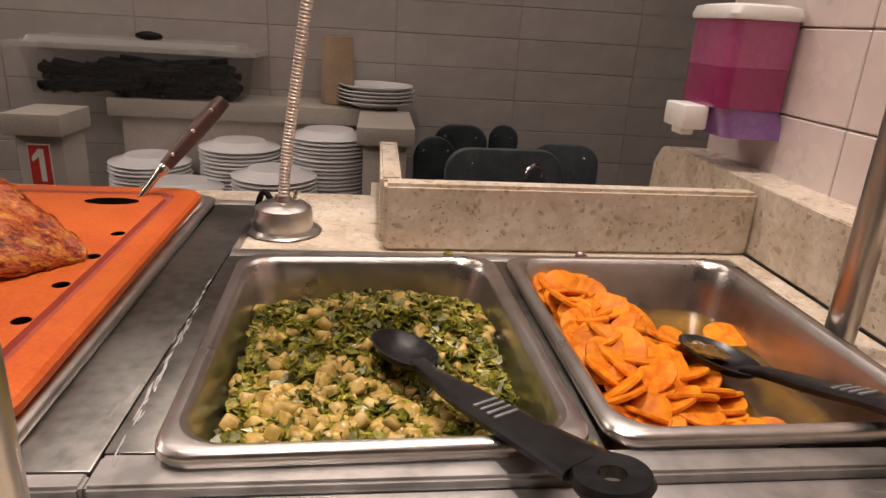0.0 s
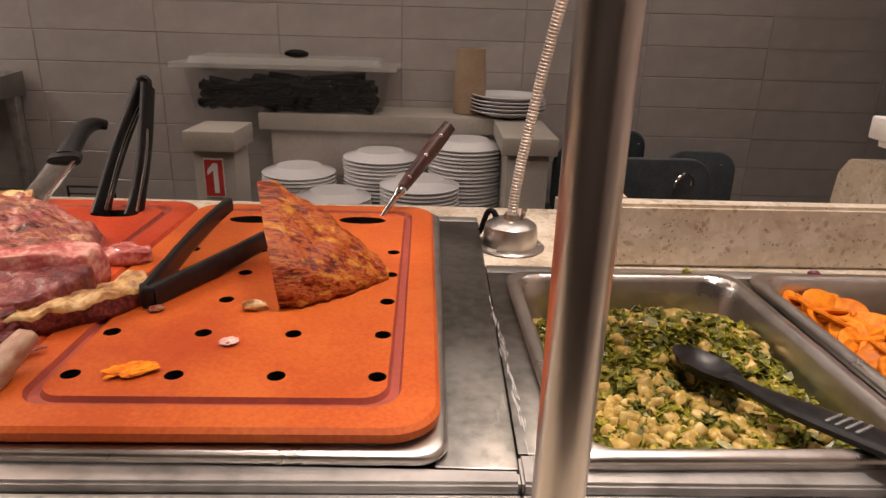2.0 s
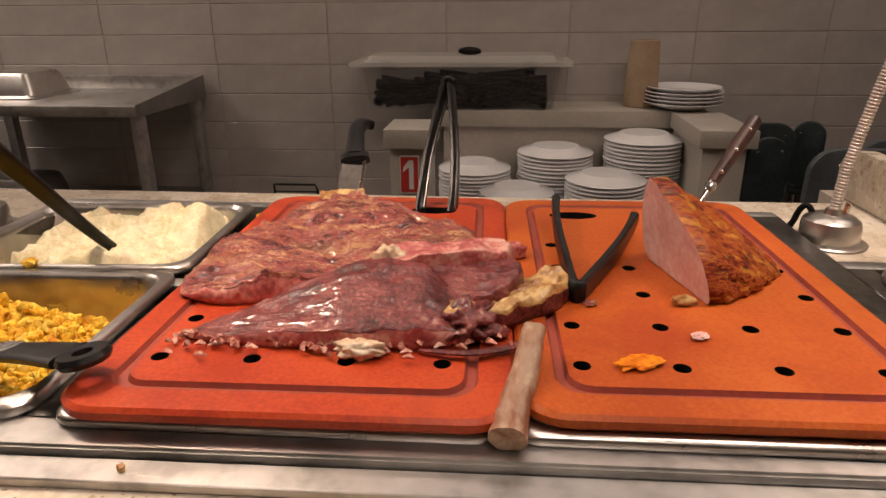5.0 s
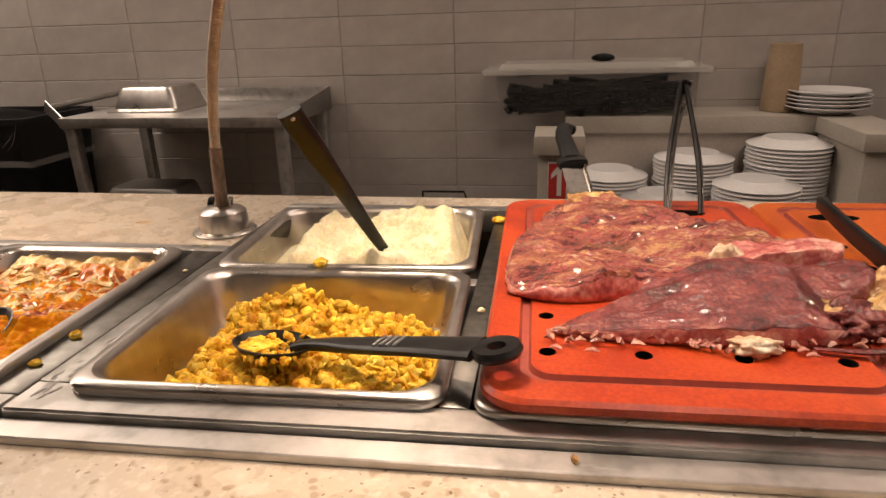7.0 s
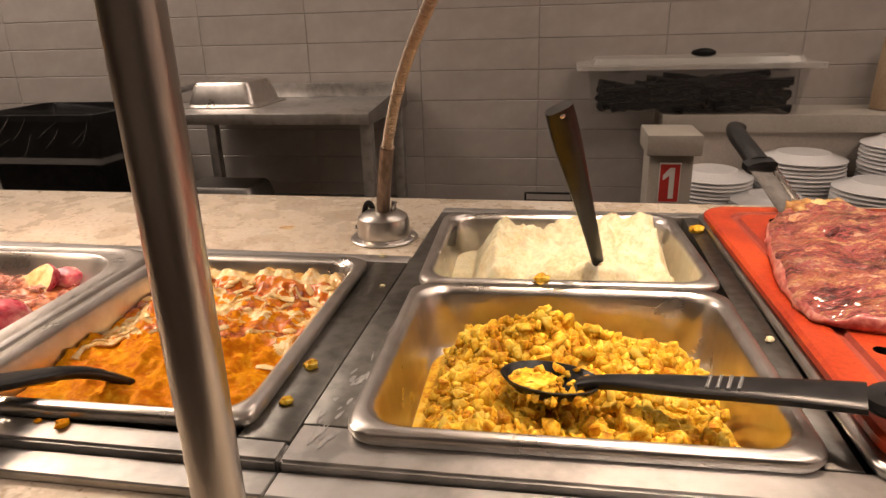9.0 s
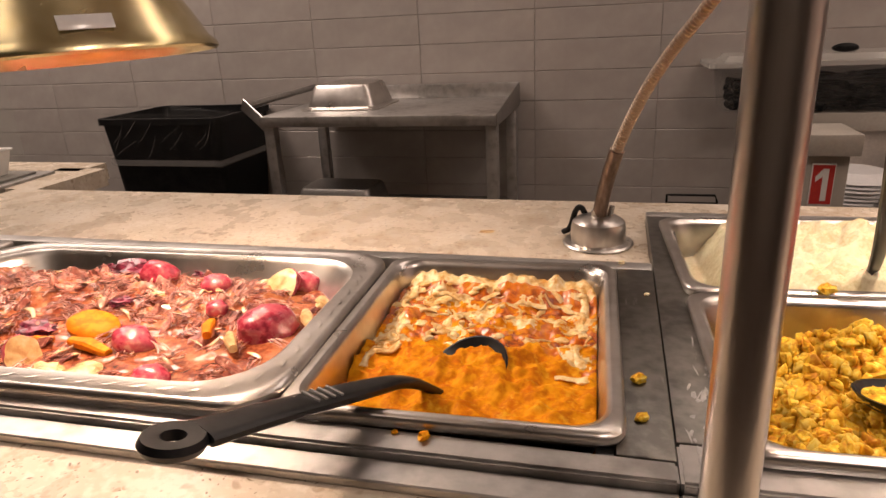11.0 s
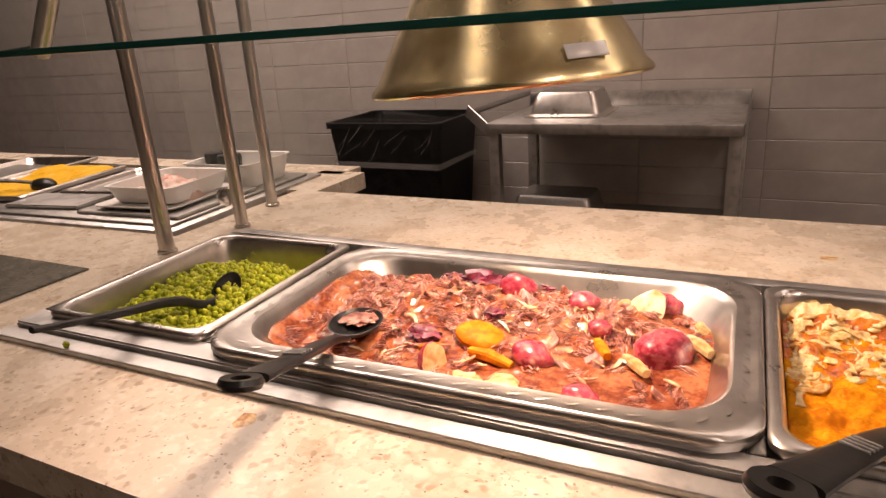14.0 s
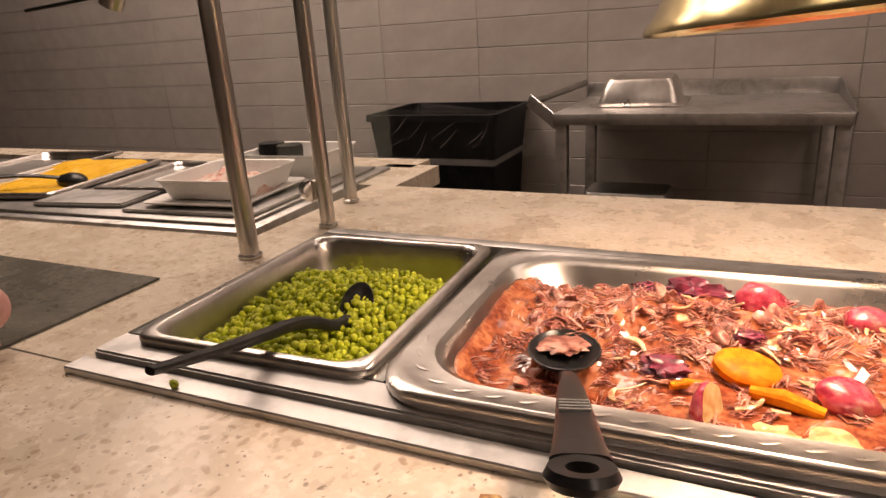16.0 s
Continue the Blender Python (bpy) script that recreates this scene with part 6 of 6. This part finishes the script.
SMEAR = shader("white_smear", ((0.28, 0.275, 0.27), (0.42, 0.41, 0.40)), scale=60, rough=0.5, bump=0.2)
bm = bmesh.new()
rnd = random.Random(71)
for i in range(34):
    u = rnd.random()
    merge(bm, blob(rnd.uniform(0.0005, 0.0018), rnd.uniform(0.002, 0.009), 0.0002, 0.7, 3, i * 2.3, 2), pose(-0.835 + 0.012 * u + rnd.gauss(0, 0.005), 0.76 + 0.17 * u, 0, 0, 0, rnd.uniform(-25, 10)))
solid("dried_smear", bm, SMEAR, 0, 0, ST + 0.0004, "dried white smear on the steel rail", "stain", kind="stuff")


bm = bmesh.new()
for i in range(46):
    u = rnd.random()
    merge(bm, blob(rnd.uniform(0.0003, 0.0008), rnd.uniform(0.003, 0.011), 0.0002, 0.7, 3, i * 1.9, 2), pose(0.172 - 0.012 * u + rnd.gauss(0, 0.0012), 0.79 + 0.26 * u, 0, 0, 0, rnd.uniform(-4, 8)))
solid("scuff_marks", bm, SMEAR, 0, 0, ST + 0.0003, "fine pale scuffs along a steel seam", "stain", kind="stuff")


# ---- the far station ----
t = thing("food_well", -2.062, 1.080, 0.90, "stainless steel well frame of the next buffet station", "food well", 3, group="steel food wells")
part("frame", box(-1.3, 0, 0, 0.47, -0.02, 0.006, 0.003), STEEL, t)
part("inner_plate", box(-1.27, -0.02, 0.02, 0.44, 0.0062, 0.012, 0.002), DARKSTEEL, t)
solid("well_cover", slab([(-0.13, -0.115), (0.13, -0.115), (0.13, 0.115), (-0.13, 0.115)], 0, 0.006, 0.002), STEEL, -2.228, 1.228, 0.9125, "flat steel well lid under white serving trays", "well cover", 4, group="flat well covers")
solid("well_cover", slab([(-0.10, -0.05), (0.10, -0.05), (0.10, 0.05), (-0.10, 0.05)], 0, 0.008, 0.003), STEEL, -2.48, 1.16, 0.9125, "flat steel well cover beside white serving trays", "well cover", 8, group="flat well covers")
pan(-2.475, 1.345, 0.924, 0.20, 0.26, 0.03, 10, "steel pan with a few salad leaves", r=0.02)


def white_tray(x, y, z, w, d, h, rz, label):
    bm = bmesh.new()
    L = [(w * 0.86, d * 0.82, 0), (w * 0.96, d * 0.95, h - 0.004), (w, d, h - 0.002), (w, d, h), (w * 0.94, d * 0.92, h - 0.001), (w * 0.84, d * 0.80, 0.006)]
    loft([[(px, py, zz) for px, py in rr(a, b, 0.018, 5)] for a, b, zz in L], bm, cap0=True, cap1=True)
    return solid("white_tray", bm, WHITE, x, y, z, label, "serving tray", rz, group="white serving trays")


white_tray(-2.228, 1.228, 0.919, 0.200, 0.205, 0.009, 6, "flat white plastic tray under a deeper tray")
white_tray(-2.224, 1.232, 0.9285, 0.172, 0.185, 0.034, 6, "white plastic tray with pale seafood on a steel lid")
white_tray(-2.222, 1.425, 0.9125, 0.19, 0.16, 0.052, 4, "deep white plastic tray holding black cups")
t = thing("pale_seafood", -2.224, 1.232, 0.9355, "small heap of pale pink seafood in a white tray", "seafood", 14)
part("heap", field(0.15, 0.11, lambda x, y: 0.004 + 0.024 * math.exp(-(x * x + y * y) / 0.0014) + 0.005 * frac(x, y, 2, 50) + 0.004 * lumps(x, y, 60), 0.004), PALEMEAT, t, angle=60)
for k, (dx, dy) in enumerate(((-0.055, 0.01), (0.005, -0.01))):
    solid("black_cup", lathe([(0.021, 0), (0.024, 0.004), (0.027, 0.034), (0.025, 0.042), (0.01, 0.043)], 24), RUBBER, -2.235 + dx, 1.42 + dy, 0.932, "black plastic dressing cup upturned in a white tray", "cup", group="black cups")
pan(-2.745, 1.275, 0.926, 0.27, 0.34, 0.03, 12, "steel pan holding bright yellow sauce", r=0.02)
solid("yellow_sauce", field(0.235, 0.305, lambda x, y: 0.006 * frac(x, y, 1, 15) - 0.010 + 0.012 * max(0, y / 0.15), 0.008), YELLOW, -2.745, 1.275, 0.926, "bright yellow cheese sauce in a steel pan", "sauce", 10, angle=180)
solid("black_ladle", joined([(blob(0.035, 0.025, 0.016, 0.1, 2, 1, 3), pose(0, 0, 0.01)), (sweep([(0, 0, 0.014), (-0.06, -0.05, 0.03), (-0.11, -0.11, 0.035)], (0.006, 0.004), smooth=1), None)]), BLACK, -2.655, 1.24, 0.914, "black nylon ladle lying in yellow sauce", "ladle")
solid("salad_leaves", field(0.07, 0.09, lambda x, y: 0.016 + 0.010 * frac(x, y, 4, 50) + 0.006 * lumps(x, y, 60), 0.004), SALAD, -2.475, 1.375, 0.897, "small heap of green salad leaves beside the sauce pan", "salad", angle=50)
pan(-3.0, 1.40, 0.922, 0.26, 0.30, 0.03, 10, "empty steel pan at the far station", r=0.02)
t = thing("sunken_hob", -2.36, 0.79, 0.9005, "dark flush glass hob set into the stone counter", "hob", kind="structure")
part("glass_plate", slab([(-0.6, -0.12), (0.315, -0.12), (0.315, 0.118), (-0.6, 0.118)], 0, 0.0025, 0.001), PLATEGREASE, t)

# glass clamp and thin side pane between the rear posts
t = thing("side_glass", -1.996, 1.10, 0.925, "clear side glass pane clamped to a steel post", "glass pane")
part("pane", box(-0.003, 0.003, 0.0, 0.30, 0, 0.6), GLASS, t).visible_shadow = False
part("clamp", lathe([(0.014, -0.008), (0.0165, -0.006), (0.0165, 0.006), (0.014, 0.008)], 24), CHROME, t, m=pose(0.003, 0.052, 0.03, 90, 0, 60))
t = thing("spot_lamp", -2.0, 0.90, 1.215, "small steel tube spotlight on a thin rod", "spotlight")
part("barrel", sweep([(-0.022, 0, -0.004), (0.02, 0, 0.055), (0.045, 0, 0.10)], (0.012, 0.012), n=20), TUBE, t)
part("stem", sweep([(0.045, 0, 0.10), (0.075, 0, 0.2), (0.075, 0, 1.485)], (0.008, 0.008), n=12), TUBE, t)
part("rod", sweep([(-0.03, 0, 0.006), (-0.16, 0, 0.0)], (0.002, 0.002), n=8), RUBBER, t)
t = thing("wire_rack", -0.72, 1.95, 0.0, "black wire rack standing low behind the counter", "wire rack")
part("wire", sweep([(-0.055, 0, 0), (-0.055, 0, 0.754), (-0.055, 0, 0.772), (-0.045, 0, 0.772), (0.05, 0, 0.772), (0.055, 0, 0.757), (0.055, 0, 0)], (0.0028, 0.0028), n=8), RUBBER, t)
part("wire", sweep([(-0.052, 0, 0.754), (0.052, 0, 0.754)], (0.0018, 0.0018), n=8), RUBBER, t)
solid("pink_knob", joined([(blob(0.021, 0.021, 0.024, 0.03, 1, 1, 3), pose(0, 0, 0.04)), (sweep([(0, 0, 0.02), (0.0, 0, 0.0)], (0.004, 0.004)), None)]), shader("pink_enamel", ((0.55, 0.28, 0.25), (0.62, 0.34, 0.30)), scale=20, rough=0.4, bump=0.05), -2.052, 0.715, 0.903, "pale pink round knob on a short stem beside the hob", "knob")

# ---- wall tiles ----
tm = finish("tile", box(-COL / 2 + 0.0011, COL / 2 - 0.0011, -0.0045, 0.0, -ROW / 2 + 0.0011, ROW / 2 - 0.0011, 0.0012, seg=1), TILE, 30)
n_tiles = 0
far = bmesh.new()
for j in range(-1, 18):
    for i in range(-22, 11):
        x, z = -0.775 + COL * (i + 0.5), 0.733 + ROW * (j - 2 + 0.5)
        rnd = random.Random(i * 131 + j)
        if -3.6 < x < 1.3 and 0.55 < z < 1.62:
            o = new("tile", tm)
            o.parent, o.matrix_basis = wall_north, pose(x, WALL_Y + 0.0035, z, rnd.uniform(-0.12, 0.12), 0, rnd.uniform(-0.1, 0.1))
        else:
            box(x - COL / 2 + 0.0011, x + COL / 2 - 0.0011, WALL_Y - 0.001, WALL_Y + 0.0035, z - ROW / 2 + 0.0011, z + ROW / 2 - 0.0011, 0, far)
tagged(part("tiles", far, TILE, wall_north), kind="stuff")
pt = finish("tile", box(-0.004, 0.0, -0.1425, 0.1425, -0.0505, 0.0505, 0.0015, seg=1), PINKTILE, 30)
for j in range(-3, 8):
    for i in range(-3, 1):
        o = new("tile", pt)
        o.parent, o.matrix_basis = pier, pose(0.8135, 1.148 + 0.1435 + 0.287 * i, 1.06 + 0.0515 + 0.103 * j)
